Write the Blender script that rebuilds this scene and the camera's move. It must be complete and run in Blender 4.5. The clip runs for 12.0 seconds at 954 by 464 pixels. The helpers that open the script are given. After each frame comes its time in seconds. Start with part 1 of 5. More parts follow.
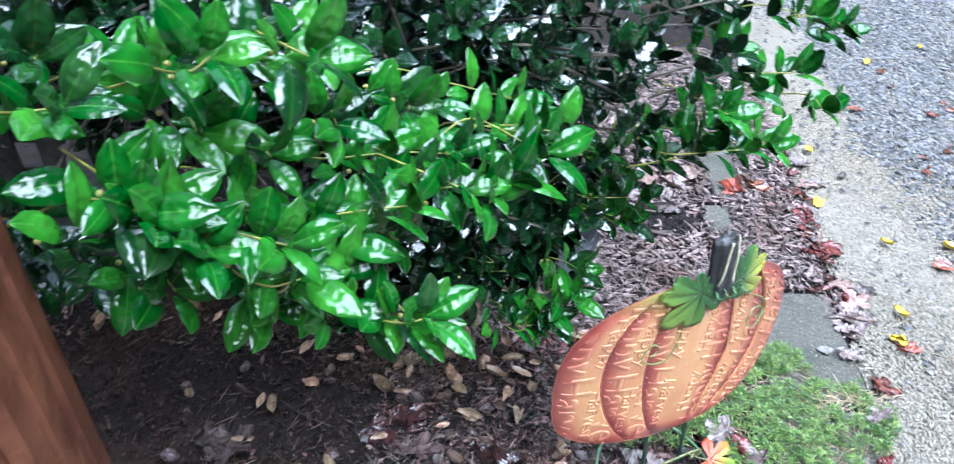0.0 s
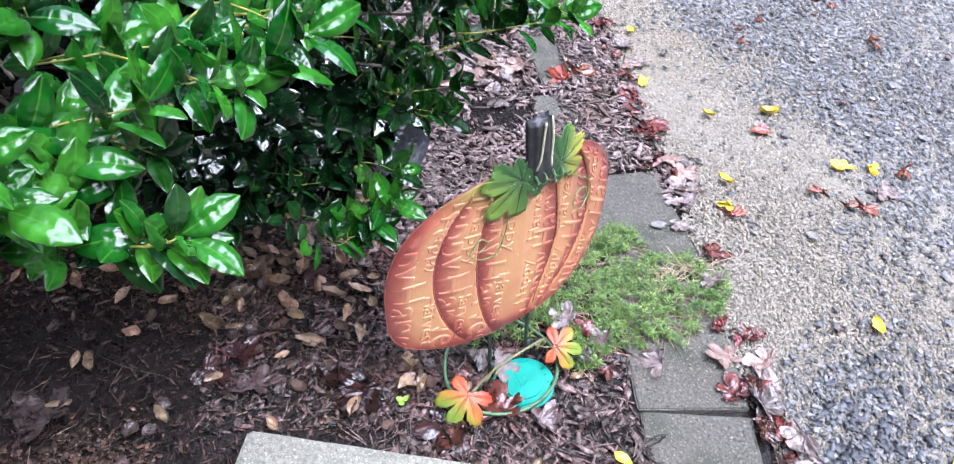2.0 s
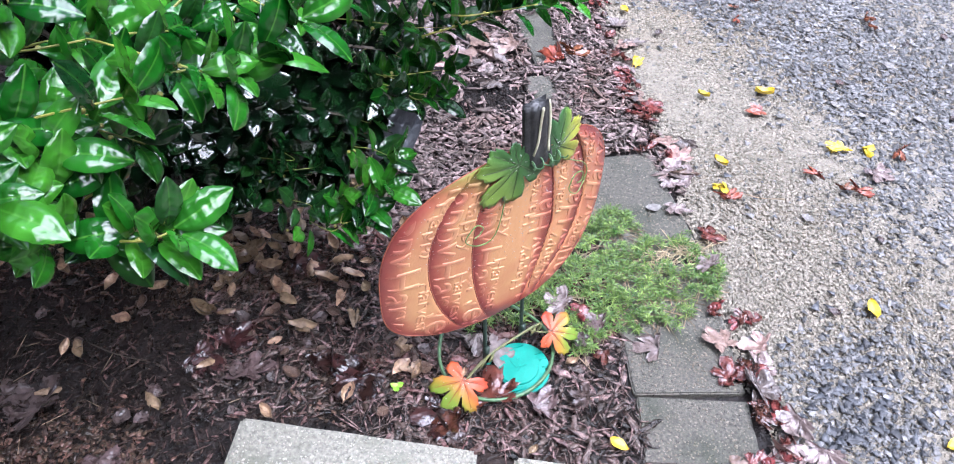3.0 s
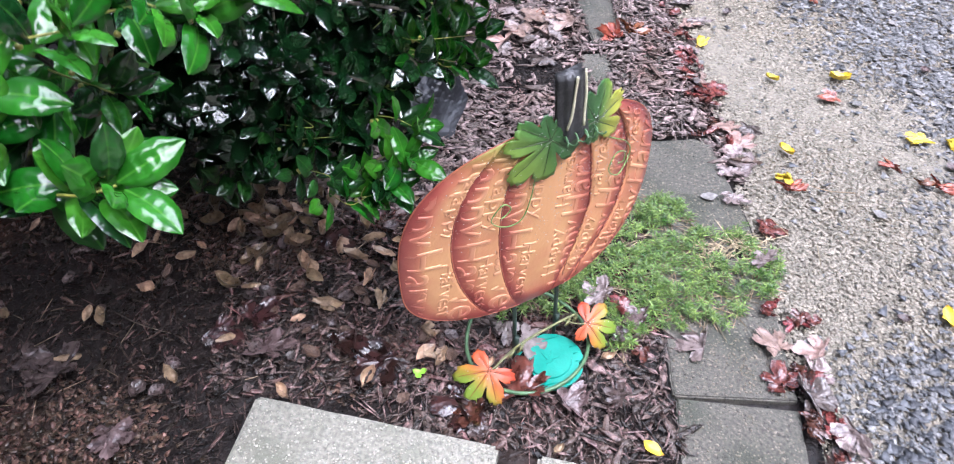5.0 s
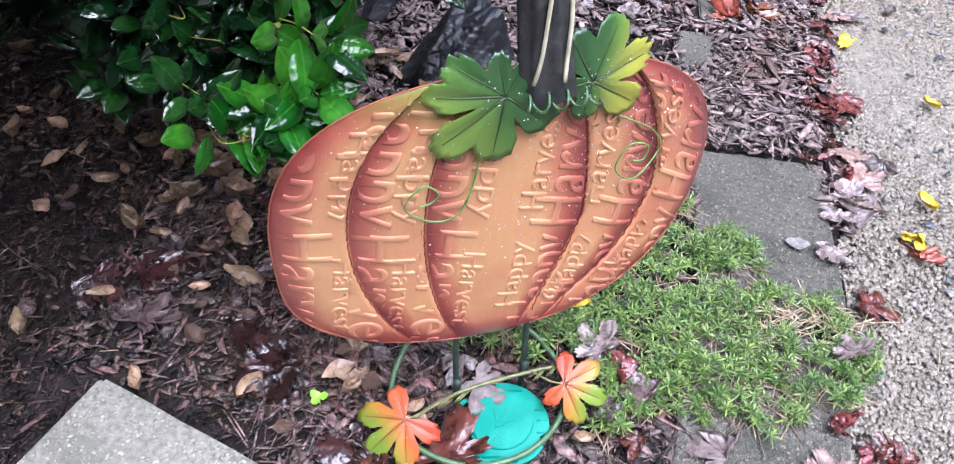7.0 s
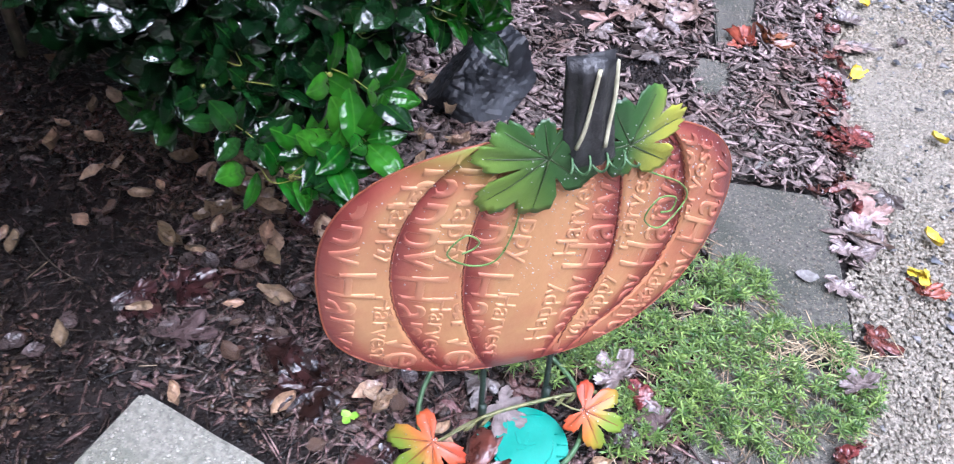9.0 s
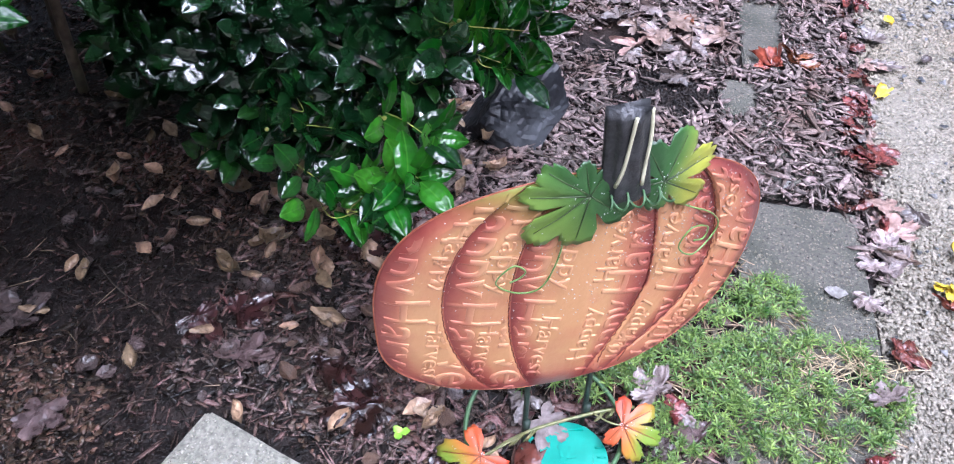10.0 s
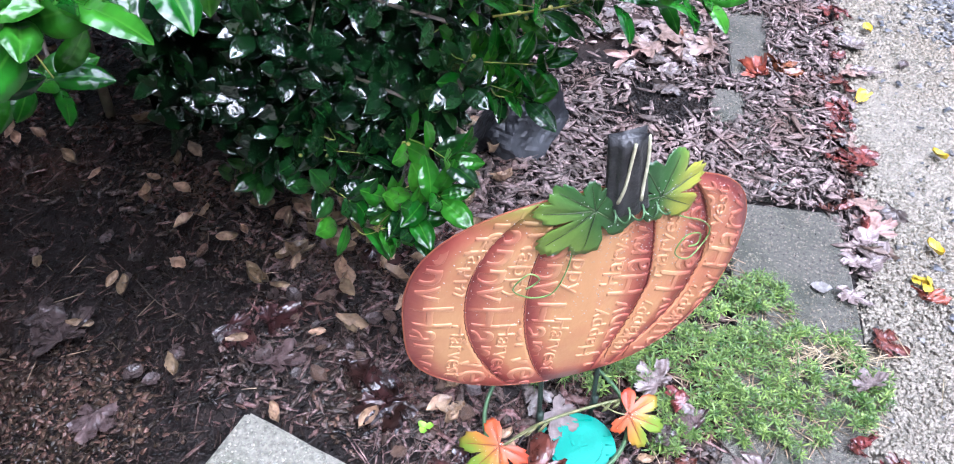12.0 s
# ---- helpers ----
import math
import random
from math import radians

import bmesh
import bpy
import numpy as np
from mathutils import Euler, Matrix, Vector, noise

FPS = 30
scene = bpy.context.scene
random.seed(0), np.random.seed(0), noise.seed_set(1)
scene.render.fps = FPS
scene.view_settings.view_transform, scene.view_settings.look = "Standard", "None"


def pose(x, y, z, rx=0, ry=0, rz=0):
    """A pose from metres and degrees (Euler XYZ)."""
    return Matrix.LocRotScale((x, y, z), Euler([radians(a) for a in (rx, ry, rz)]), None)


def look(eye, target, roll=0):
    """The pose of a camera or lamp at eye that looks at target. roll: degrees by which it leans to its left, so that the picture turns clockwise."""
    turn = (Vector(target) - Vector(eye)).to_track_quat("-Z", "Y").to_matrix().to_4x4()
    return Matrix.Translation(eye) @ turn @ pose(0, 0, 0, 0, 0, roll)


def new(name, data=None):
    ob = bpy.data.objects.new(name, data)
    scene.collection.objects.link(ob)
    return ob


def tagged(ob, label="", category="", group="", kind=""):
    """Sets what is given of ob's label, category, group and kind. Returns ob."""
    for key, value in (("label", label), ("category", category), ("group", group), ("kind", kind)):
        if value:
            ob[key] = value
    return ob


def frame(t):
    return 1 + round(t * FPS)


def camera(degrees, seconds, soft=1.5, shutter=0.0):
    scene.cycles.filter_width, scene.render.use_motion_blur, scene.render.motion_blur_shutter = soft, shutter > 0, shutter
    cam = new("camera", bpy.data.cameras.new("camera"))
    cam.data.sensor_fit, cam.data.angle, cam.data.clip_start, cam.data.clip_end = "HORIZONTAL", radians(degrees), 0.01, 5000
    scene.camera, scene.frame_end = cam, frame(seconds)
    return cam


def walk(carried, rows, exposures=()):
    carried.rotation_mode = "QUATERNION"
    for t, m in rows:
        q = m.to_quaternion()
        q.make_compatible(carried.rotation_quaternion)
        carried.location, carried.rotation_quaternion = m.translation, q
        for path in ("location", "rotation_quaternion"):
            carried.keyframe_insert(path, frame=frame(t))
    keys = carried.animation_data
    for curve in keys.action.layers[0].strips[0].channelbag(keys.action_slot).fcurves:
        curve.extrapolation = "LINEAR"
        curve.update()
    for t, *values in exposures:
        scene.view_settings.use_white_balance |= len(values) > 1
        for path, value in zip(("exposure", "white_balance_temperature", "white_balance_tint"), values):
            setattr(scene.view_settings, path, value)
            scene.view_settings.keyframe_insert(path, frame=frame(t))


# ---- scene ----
cam = camera(60.8, 12.0, soft=1.0, shutter=0.4)
PATH = [
    (0, (0.176, 0.123, 1.308), (0.065, 1.685, 0.064), 0.5),
    (0.2, (0.195, 0.119, 1.299), (0.124, 1.693, 0.067), -0.5),
    (0.5, (0.215, 0.131, 1.285), (0.285, 1.679, 0.021), 1.9),
    (1, (0.241, 0.143, 1.259), (0.385, 1.638, -0.061), 0.9),
    (1.5, (0.25, 0.154, 1.25), (0.427, 1.619, -0.1), 0.9),
    (2, (0.251, 0.168, 1.238), (0.471, 1.589, -0.151), 1.9),
    (2.5, (0.247, 0.177, 1.234), (0.487, 1.557, -0.194), 2.2),
    (2.7, (0.245, 0.181, 1.234), (0.488, 1.563, -0.192), 2.4),
    (4.3, (0.258, 0.22, 1.215), (0.472, 1.589, -0.227), 2.3),
    (4.5, (0.271, 0.219, 1.205), (0.428, 1.595, -0.238), 0.3),
    (4.7, (0.307, 0.223, 1.192), (0.353, 1.598, -0.26), -2.9),
    (5, (0.312, 0.236, 1.163), (0.385, 1.612, -0.287), 0.0),
    (5.2, (0.321, 0.288, 1.122), (0.334, 1.665, -0.328), -0.4),
    (5.5, (0.396, 0.385, 1.056), (0.297, 1.764, -0.389), -0.8),
    (5.7, (0.456, 0.426, 1.01), (0.275, 1.787, -0.445), -2.2),
    (6, (0.488, 0.46, 0.954), (0.278, 1.783, -0.531), -2.2),
    (6.5, (0.519, 0.502, 0.895), (0.277, 1.815, -0.594), -0.5),
    (7, (0.52, 0.534, 0.881), (0.297, 1.865, -0.595), 2.8),
    (7.2, (0.512, 0.547, 0.877), (0.298, 1.864, -0.613), 3.6),
    (8.8, (0.48, 0.545, 0.931), (0.287, 1.859, -0.565), 5.4),
    (9, (0.478, 0.534, 0.949), (0.265, 1.847, -0.545), 4.6),
    (9.5, (0.467, 0.517, 0.982), (0.225, 1.84, -0.498), 3.5),
    (10, (0.462, 0.504, 1.011), (0.18, 1.817, -0.471), 1.6),
    (10.5, (0.454, 0.46, 1.053), (0.174, 1.756, -0.444), 1.3),
    (11, (0.459, 0.432, 1.09), (0.166, 1.757, -0.379), -0.5),
    (11.5, (0.456, 0.426, 1.105), (0.186, 1.753, -0.367), 1.2),
    (12, (0.449, 0.444, 1.096), (0.177, 1.757, -0.388), 0.4),
]
EXPOSURES = [(0.0, 1.76, 5000, 8), (0.5, 1.74, 5120, 12), (1.0, 1.72, 5240, 16), (1.5, 1.66, 5340, 18), (2.5, 1.6, 5400, 19), (4.5, 1.53, 5570, 19), (5.5, 1.50, 5510, 20), (7.0, 1.44, 5420, 21), (9.5, 1.45, 5300, 21), (12.0, 1.66, 5280, 19)]
walk(cam, [(t, look(eye, target, roll)) for t, eye, target, roll in PATH], EXPOSURES)

# ---- light: an overcast, rainy sky ----
world = bpy.data.worlds.new("sky")
scene.world = world
world.use_nodes = True
wn, wl = world.node_tree.nodes, world.node_tree.links
sky = wn.new("ShaderNodeTexSky")
sky.sky_type, sky.sun_disc = "NISHITA", False
sky.sun_elevation, sky.sun_rotation = radians(58), radians(150)
sky.air_density, sky.dust_density = 1.0, 4.0
grey = wn.new("ShaderNodeHueSaturation")
grey.inputs["Saturation"].default_value = 0.42
wl.new(sky.outputs[0], grey.inputs["Color"])
wl.new(grey.outputs[0], wn["Background"].inputs["Color"])
wn["Background"].inputs["Strength"].default_value = 0.26
sun = new("sun", bpy.data.lights.new("sun", "SUN"))
sun.data.energy, sun.data.angle, sun.data.color = 1.5, radians(36), (1.0, 0.985, 0.97)
sun.matrix_world = look((1.6, 1.5, 4.0), (0.4, 1.2, 0.0))


# ---- materials ----
def surface(name, dark, light, scale=40.0, rough=(0.4, 0.7), bump=0.3, bump_scale=300.0, vary=0.0, by="", metal=0.0, coat=0.0,
            stain=None, stain_scale=4.0, stain_cut=(0.5, 0.68), spec=0.5, detail=6.0, film=1.5, ripple=4.0, rib=None, sheen=0.05):
    """A two-scale procedural surface. by: 'object' or 'island' for a change of tone from piece to piece; stain: a second colour in patches."""
    m = bpy.data.materials.new(name)
    m.use_nodes = True
    n, l = m.node_tree.nodes, m.node_tree.links
    b = n["Principled BSDF"]
    co = n.new("ShaderNodeTexCoord")
    src = co.outputs["Object"]
    fine = n.new("ShaderNodeTexNoise")
    fine.inputs["Scale"].default_value, fine.inputs["Detail"].default_value = scale, detail
    l.new(src, fine.inputs["Vector"])
    ramp = n.new("ShaderNodeValToRGB")
    ramp.color_ramp.elements[0].position, ramp.color_ramp.elements[1].position = 0.32, 0.7
    ramp.color_ramp.elements[0].color, ramp.color_ramp.elements[1].color = (*dark, 1), (*light, 1)
    l.new(fine.outputs[0], ramp.inputs[0])
    colour = ramp.outputs[0]
    if stain:
        big = n.new("ShaderNodeTexNoise")
        big.inputs["Scale"].default_value, big.inputs["Detail"].default_value = stain_scale, 5.0
        l.new(src, big.inputs["Vector"])
        cut = n.new("ShaderNodeMapRange")
        cut.inputs["From Min"].default_value, cut.inputs["From Max"].default_value = stain_cut
        l.new(big.outputs[0], cut.inputs["Value"])
        mix = n.new("ShaderNodeMix")
        mix.data_type = "RGBA"
        l.new(cut.outputs[0], mix.inputs["Factor"])
        l.new(colour, mix.inputs["A"])
        mix.inputs["B"].default_value = (*stain, 1)
        colour = mix.outputs["Result"]
    if vary:
        pick = n.new("ShaderNodeObjectInfo" if by == "object" else "ShaderNodeNewGeometry")
        rnd = pick.outputs["Random"] if by == "object" else pick.outputs["Random Per Island"]
        span = n.new("ShaderNodeMapRange")
        span.inputs["To Min"].default_value, span.inputs["To Max"].default_value = 1 - vary, 1 + vary
        l.new(rnd, span.inputs["Value"])
        hsv = n.new("ShaderNodeHueSaturation")
        l.new(span.outputs[0], hsv.inputs["Value"])
        hue = n.new("ShaderNodeMapRange")
        hue.inputs["To Min"].default_value, hue.inputs["To Max"].default_value = 0.5 + 0.03 * vary, 0.5 - 0.03 * vary
        l.new(rnd, hue.inputs["Value"])
        l.new(hue.outputs[0], hsv.inputs["Hue"])
        l.new(colour, hsv.inputs["Color"])
        colour = hsv.outputs[0]
    if rib:
        axes = n.new("ShaderNodeSeparateXYZ")
        l.new(src, axes.inputs[0])
        off = n.new("ShaderNodeMath")
        off.operation = "ABSOLUTE"
        l.new(axes.outputs["Y"], off.inputs[0])
        near = n.new("ShaderNodeMapRange")
        near.inputs["From Min"].default_value, near.inputs["From Max"].default_value = 0.006, 0.022
        near.inputs["To Min"].default_value, near.inputs["To Max"].default_value = 0.6, 0.0
        l.new(off.outputs[0], near.inputs["Value"])
        line = n.new("ShaderNodeMix")
        line.data_type = "RGBA"
        l.new(near.outputs[0], line.inputs["Factor"])
        l.new(colour, line.inputs["A"])
        line.inputs["B"].default_value = (*rib, 1)
        colour = line.outputs["Result"]
    l.new(colour, b.inputs["Base Color"])
    gloss = n.new("ShaderNodeMapRange")
    gloss.inputs["From Min"].default_value, gloss.inputs["From Max"].default_value = 0.3, 0.7
    gloss.inputs["To Min"].default_value, gloss.inputs["To Max"].default_value = rough
    l.new(fine.outputs[0], gloss.inputs["Value"])
    l.new(gloss.outputs[0], b.inputs["Roughness"])
    if bump:
        grain = n.new("ShaderNodeTexNoise")
        grain.inputs["Scale"].default_value, grain.inputs["Detail"].default_value = bump_scale, ripple
        l.new(src, grain.inputs["Vector"])
        bn = n.new("ShaderNodeBump")
        bn.inputs["Strength"].default_value, bn.inputs["Distance"].default_value = bump, 0.004
        l.new(grain.outputs[0], bn.inputs["Height"])
        l.new(bn.outputs[0], b.inputs["Normal"])
        l.new(bn.outputs[0], b.inputs["Coat Normal"])
    b.inputs["Metallic"].default_value = metal
    b.inputs["Coat Weight"].default_value = coat
    b.inputs["Coat Roughness"].default_value = sheen
    b.inputs["Coat IOR"].default_value = film
    b.inputs["Specular IOR Level"].default_value = spec
    return m


def painted(name, stops, attribute="tone", rough=0.35, bump=0.28, speck=60.0, coat=0.2, second=None, mottle=0.3):
    """Airbrushed paint on metal: a ramp of colours along a mesh attribute, broken by noise. second: (attribute, colour) laid over."""
    m = bpy.data.materials.new(name)
    m.use_nodes = True
    n, l = m.node_tree.nodes, m.node_tree.links
    b = n["Principled BSDF"]
    at = n.new("ShaderNodeAttribute")
    at.attribute_name = attribute
    co = n.new("ShaderNodeTexCoord")
    no = n.new("ShaderNodeTexNoise")
    no.inputs["Scale"].default_value, no.inputs["Detail"].default_value = speck, 6.0
    l.new(co.outputs["Object"], no.inputs["Vector"])
    add = n.new("ShaderNodeMath")
    add.operation = "MULTIPLY_ADD"
    l.new(no.outputs[0], add.inputs[0])
    add.inputs[1].default_value = mottle
    l.new(at.outputs["Fac"], add.inputs[2])
    sub = n.new("ShaderNodeMath")
    sub.operation = "SUBTRACT"
    l.new(add.outputs[0], sub.inputs[0])
    sub.inputs[1].default_value = mottle / 2
    ramp = n.new("ShaderNodeValToRGB")
    els = ramp.color_ramp.elements
    while len(els) < len(stops):
        els.new(0.5)
    for e, (p, c) in zip(els, stops):
        e.position, e.color = p, (*c, 1)
    l.new(sub.outputs[0], ramp.inputs[0])
    colour = ramp.outputs[0]
    if second:
        a2 = n.new("ShaderNodeAttribute")
        a2.attribute_name = second[0]
        mix = n.new("ShaderNodeMix")
        mix.data_type = "RGBA"
        l.new(a2.outputs["Fac"], mix.inputs["Factor"])
        l.new(colour, mix.inputs["A"])
        mix.inputs["B"].default_value = (*second[1], 1)
        colour = mix.outputs["Result"]
    l.new(colour, b.inputs["Base Color"])
    ro = n.new("ShaderNodeMapRange")
    ro.inputs["To Min"].default_value, ro.inputs["To Max"].default_value = rough - 0.12, rough + 0.15
    l.new(no.outputs[0], ro.inputs["Value"])
    l.new(ro.outputs[0], b.inputs["Roughness"])
    bn = n.new("ShaderNodeBump")
    bn.inputs["Strength"].default_value, bn.inputs["Distance"].default_value = bump, 0.002
    grain = n.new("ShaderNodeTexNoise")
    grain.inputs["Scale"].default_value, grain.inputs["Detail"].default_value = 150.0, 5.0
    l.new(co.outputs["Object"], grain.inputs["Vector"])
    l.new(grain.outputs[0], bn.inputs["Height"])
    l.new(bn.outputs[0], b.inputs["Normal"])
    b.inputs["Coat Weight"].default_value = coat
    b.inputs["Coat Roughness"].default_value = 0.15
    return m


# soil colour lowered to carry the shade under holly and porch
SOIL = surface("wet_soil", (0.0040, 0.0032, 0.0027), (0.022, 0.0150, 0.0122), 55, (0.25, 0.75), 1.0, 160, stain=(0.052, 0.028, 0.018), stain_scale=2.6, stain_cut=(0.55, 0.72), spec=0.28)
# same bark twice: shade darkens the first colour, the wet one stays lighter
BARK_SHADE = surface("shredded_bark_shaded", (0.0092, 0.0068, 0.0058), (0.108, 0.070, 0.055), 90, (0.15, 0.45), 0.6, 400, vary=0.95, by="island", stain=(0.07, 0.034, 0.024), stain_scale=2.6, stain_cut=(0.55, 0.72), spec=0.28)
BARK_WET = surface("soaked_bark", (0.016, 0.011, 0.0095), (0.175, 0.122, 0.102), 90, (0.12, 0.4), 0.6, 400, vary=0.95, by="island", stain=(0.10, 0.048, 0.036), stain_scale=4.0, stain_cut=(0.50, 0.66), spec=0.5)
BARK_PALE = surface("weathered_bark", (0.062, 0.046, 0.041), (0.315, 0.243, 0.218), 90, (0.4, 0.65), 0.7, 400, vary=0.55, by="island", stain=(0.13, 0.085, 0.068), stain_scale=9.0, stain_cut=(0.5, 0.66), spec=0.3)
# crumb colour darkened for the shade beside and below the holly
CRUMB_SHADE = surface("bark_crumbs_shaded", (0.0056, 0.0043, 0.0037), (0.032, 0.0205, 0.0158), 90, (0.2, 0.6), 0.4, 400, vary=0.95, by="island", stain=(0.062, 0.030, 0.020), stain_scale=2.6, stain_cut=(0.55, 0.72), spec=0.28)
LITTER = surface("rotted_leaf_crumbs", (0.028, 0.017, 0.011), (0.125, 0.075, 0.047), 70, (0.2, 0.5), 0.4, 300, vary=0.8, by="island")
TAR = surface("worn_asphalt", (0.1344, 0.1176, 0.0896), (0.28, 0.2486, 0.1926), 130, (0.25, 0.6), 0.9, 300, stain=(0.16, 0.130, 0.09), stain_scale=3.0)
GRIT = surface("tan_gravel", (0.15, 0.131, 0.098), (0.265, 0.236, 0.182), 120, (0.25, 0.55), 0.3, 500, vary=0.36, by="island", stain=(0.20, 0.163, 0.110), stain_scale=2.2, stain_cut=(0.5, 0.75))
CHIP = surface("slate_chips", (0.055, 0.054, 0.052), (0.210, 0.205, 0.197), 60, (0.5, 0.75), 0.3, 300, vary=0.58, by="island")
SLATE = surface("slate_flake", (0.028, 0.030, 0.034), (0.115, 0.118, 0.125), 60, (0.4, 0.65), 0.3, 300, vary=0.6, by="island")
PAVER = surface("grey_paver", (0.045, 0.042, 0.034), (0.165, 0.155, 0.125), 160, (0.25, 0.6), 1.0, 420, stain=(0.045, 0.052, 0.036), stain_scale=11.0, stain_cut=(0.48, 0.7), vary=0.12, by="object")
BLOCK = surface("pale_concrete", (0.15, 0.148, 0.118), (0.34, 0.325, 0.265), 130, (0.45, 0.75), 0.9, 260, stain=(0.14, 0.145, 0.105), stain_scale=7.0)
PEBBLE = surface("pale_aggregate", (0.285, 0.265, 0.212), (0.48, 0.452, 0.378), 90, (0.35, 0.6), 0.2, 300, vary=0.25, by="island")
TRUNK = surface("holly_trunk", (0.10, 0.078, 0.056), (0.26, 0.205, 0.15), 60, (0.5, 0.7), 0.5, 160, stain=(0.07, 0.085, 0.05), stain_scale=9.0)
# inner crown leaves: the crown's own shade is put into this dark colour
HOLLY_SHADE = surface("holly_leaf_shaded", (0.0030, 0.0140, 0.0040), (0.0082, 0.037, 0.0095), 26, (0.35, 0.5), 0.35, 90, vary=0.6, by="island", coat=1.0, spec=0.05, film=1.75, ripple=1.0, sheen=0.10)
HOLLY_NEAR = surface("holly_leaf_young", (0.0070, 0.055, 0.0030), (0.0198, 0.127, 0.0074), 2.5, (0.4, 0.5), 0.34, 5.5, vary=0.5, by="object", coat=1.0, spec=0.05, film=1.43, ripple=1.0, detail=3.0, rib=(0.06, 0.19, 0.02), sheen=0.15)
# mature leaves, darkened further for shade low down and by the porch
HOLLY_OLD_SHADE = surface("holly_leaf_mature_shaded", (0.0040, 0.022, 0.0042), (0.0100, 0.054, 0.0085), 2.5, (0.4, 0.5), 0.34, 5.5, vary=0.5, by="object", coat=1.0, spec=0.05, film=1.48, ripple=1.0, detail=3.0, rib=(0.03, 0.10, 0.012), sheen=0.13)
TWIG = surface("green_twig", (0.12, 0.13, 0.02), (0.30, 0.30, 0.05), 80, (0.4, 0.6), 0.3, 300)
WOOD = surface("holly_bark", (0.035, 0.027, 0.020), (0.115, 0.090, 0.066), 60, (0.5, 0.8), 0.7, 140)
BERRY = surface("holly_berry", (0.20, 0.22, 0.04), (0.36, 0.30, 0.08), 200, (0.25, 0.4), 0.1, 300)
CEDAR = surface("stained_cedar", (0.070, 0.020, 0.0085), (0.170, 0.060, 0.024), 22, (0.4, 0.6), 0.5, 120, stain=(0.05, 0.016, 0.008), stain_scale=6.0)
LATTICE = surface("weathered_lattice", (0.10, 0.10, 0.095), (0.22, 0.215, 0.20), 50, (0.5, 0.8), 0.5, 200)
ROCK = surface("dark_rock", (0.005, 0.0055, 0.0065), (0.024, 0.026, 0.030), 14, (0.35, 0.6), 0.35, 26, spec=0.4, stain=(0.060, 0.064, 0.069), stain_scale=4.0, stain_cut=(0.52, 0.66))
SEDUM = surface("stonecrop", (0.034, 0.092, 0.016), (0.200, 0.295, 0.068), 60, (0.25, 0.45), 0.2, 300, vary=0.5, by="island")
STRAW = surface("dry_straw", (0.12, 0.085, 0.05), (0.33, 0.25, 0.16), 60, (0.5, 0.7), 0.2, 300, vary=0.5, by="island")
PALE_STEM = surface("pale_dry_stem", (0.24, 0.185, 0.105), (0.50, 0.41, 0.26), 60, (0.5, 0.7), 0.2, 300, vary=0.4, by="island")
TEAL = surface("teal_plastic", (0.0, 0.195, 0.142), (0.008, 0.265, 0.192), 30, (0.3, 0.5), 0.15, 200)
STAKE = surface("dark_green_stake", (0.012, 0.022, 0.016), (0.03, 0.05, 0.035), 80, (0.35, 0.6), 0.3, 300)
WIRE = surface("green_wire", (0.045, 0.10, 0.045), (0.10, 0.19, 0.08), 90, (0.3, 0.5), 0.2, 300)
TENDRIL = surface("light_green_wire", (0.09, 0.19, 0.045), (0.20, 0.34, 0.10), 90, (0.25, 0.45), 0.2, 300)
BRONZE = surface("bronze_wire", (0.10, 0.12, 0.04), (0.24, 0.22, 0.09), 90, (0.3, 0.5), 0.2, 300)
SEAM = surface("crimped_seam", (0.10, 0.020, 0.014), (0.26, 0.075, 0.038), 160, (0.3, 0.5), 0.6, 300)
STEM = surface("painted_stem", (0.012, 0.012, 0.013), (0.045, 0.045, 0.046), 45, (0.35, 0.6), 0.6, 120, coat=0.15)
CREAM = surface("cream_paint", (0.42, 0.40, 0.26), (0.62, 0.60, 0.42), 90, (0.4, 0.6), 0.2, 200)
RIM = surface("red_orange_rim", (0.24, 0.066, 0.034), (0.36, 0.115, 0.055), 60, (0.4, 0.6), 0.3, 200)
SIDING = surface("pale_siding", (0.30, 0.30, 0.29), (0.42, 0.42, 0.40), 8, (0.5, 0.7), 0.2, 60)
BOARD = surface("porch_boards", (0.10, 0.075, 0.055), (0.22, 0.17, 0.13), 14, (0.5, 0.8), 0.3, 90)
WOODS = surface("unseen_woods", (0.010, 0.016, 0.008), (0.07, 0.075, 0.04), 1.4, (0.8, 1.0), 0.0, 60, spec=0.1)
WATER = bpy.data.materials.new("rain_drop")
WATER.use_nodes = True
WATER.node_tree.nodes["Principled BSDF"].inputs["Roughness"].default_value = 0.03
WATER.node_tree.nodes["Principled BSDF"].inputs["IOR"].default_value = 1.33
WATER.node_tree.nodes["Principled BSDF"].inputs["Transmission Weight"].default_value = 0.45
PUMPKIN = painted("airbrushed_orange", [(0.0, (0.13, 0.020, 0.020)), (0.22, (0.24, 0.048, 0.038)), (0.48, (0.36, 0.105, 0.065)), (0.72, (0.47, 0.182, 0.094)), (1.0, (0.55, 0.292, 0.130))], rough=0.40, coat=0.25, speck=17.0, mottle=0.8, second=("green", (0.214, 0.289, 0.0428)))
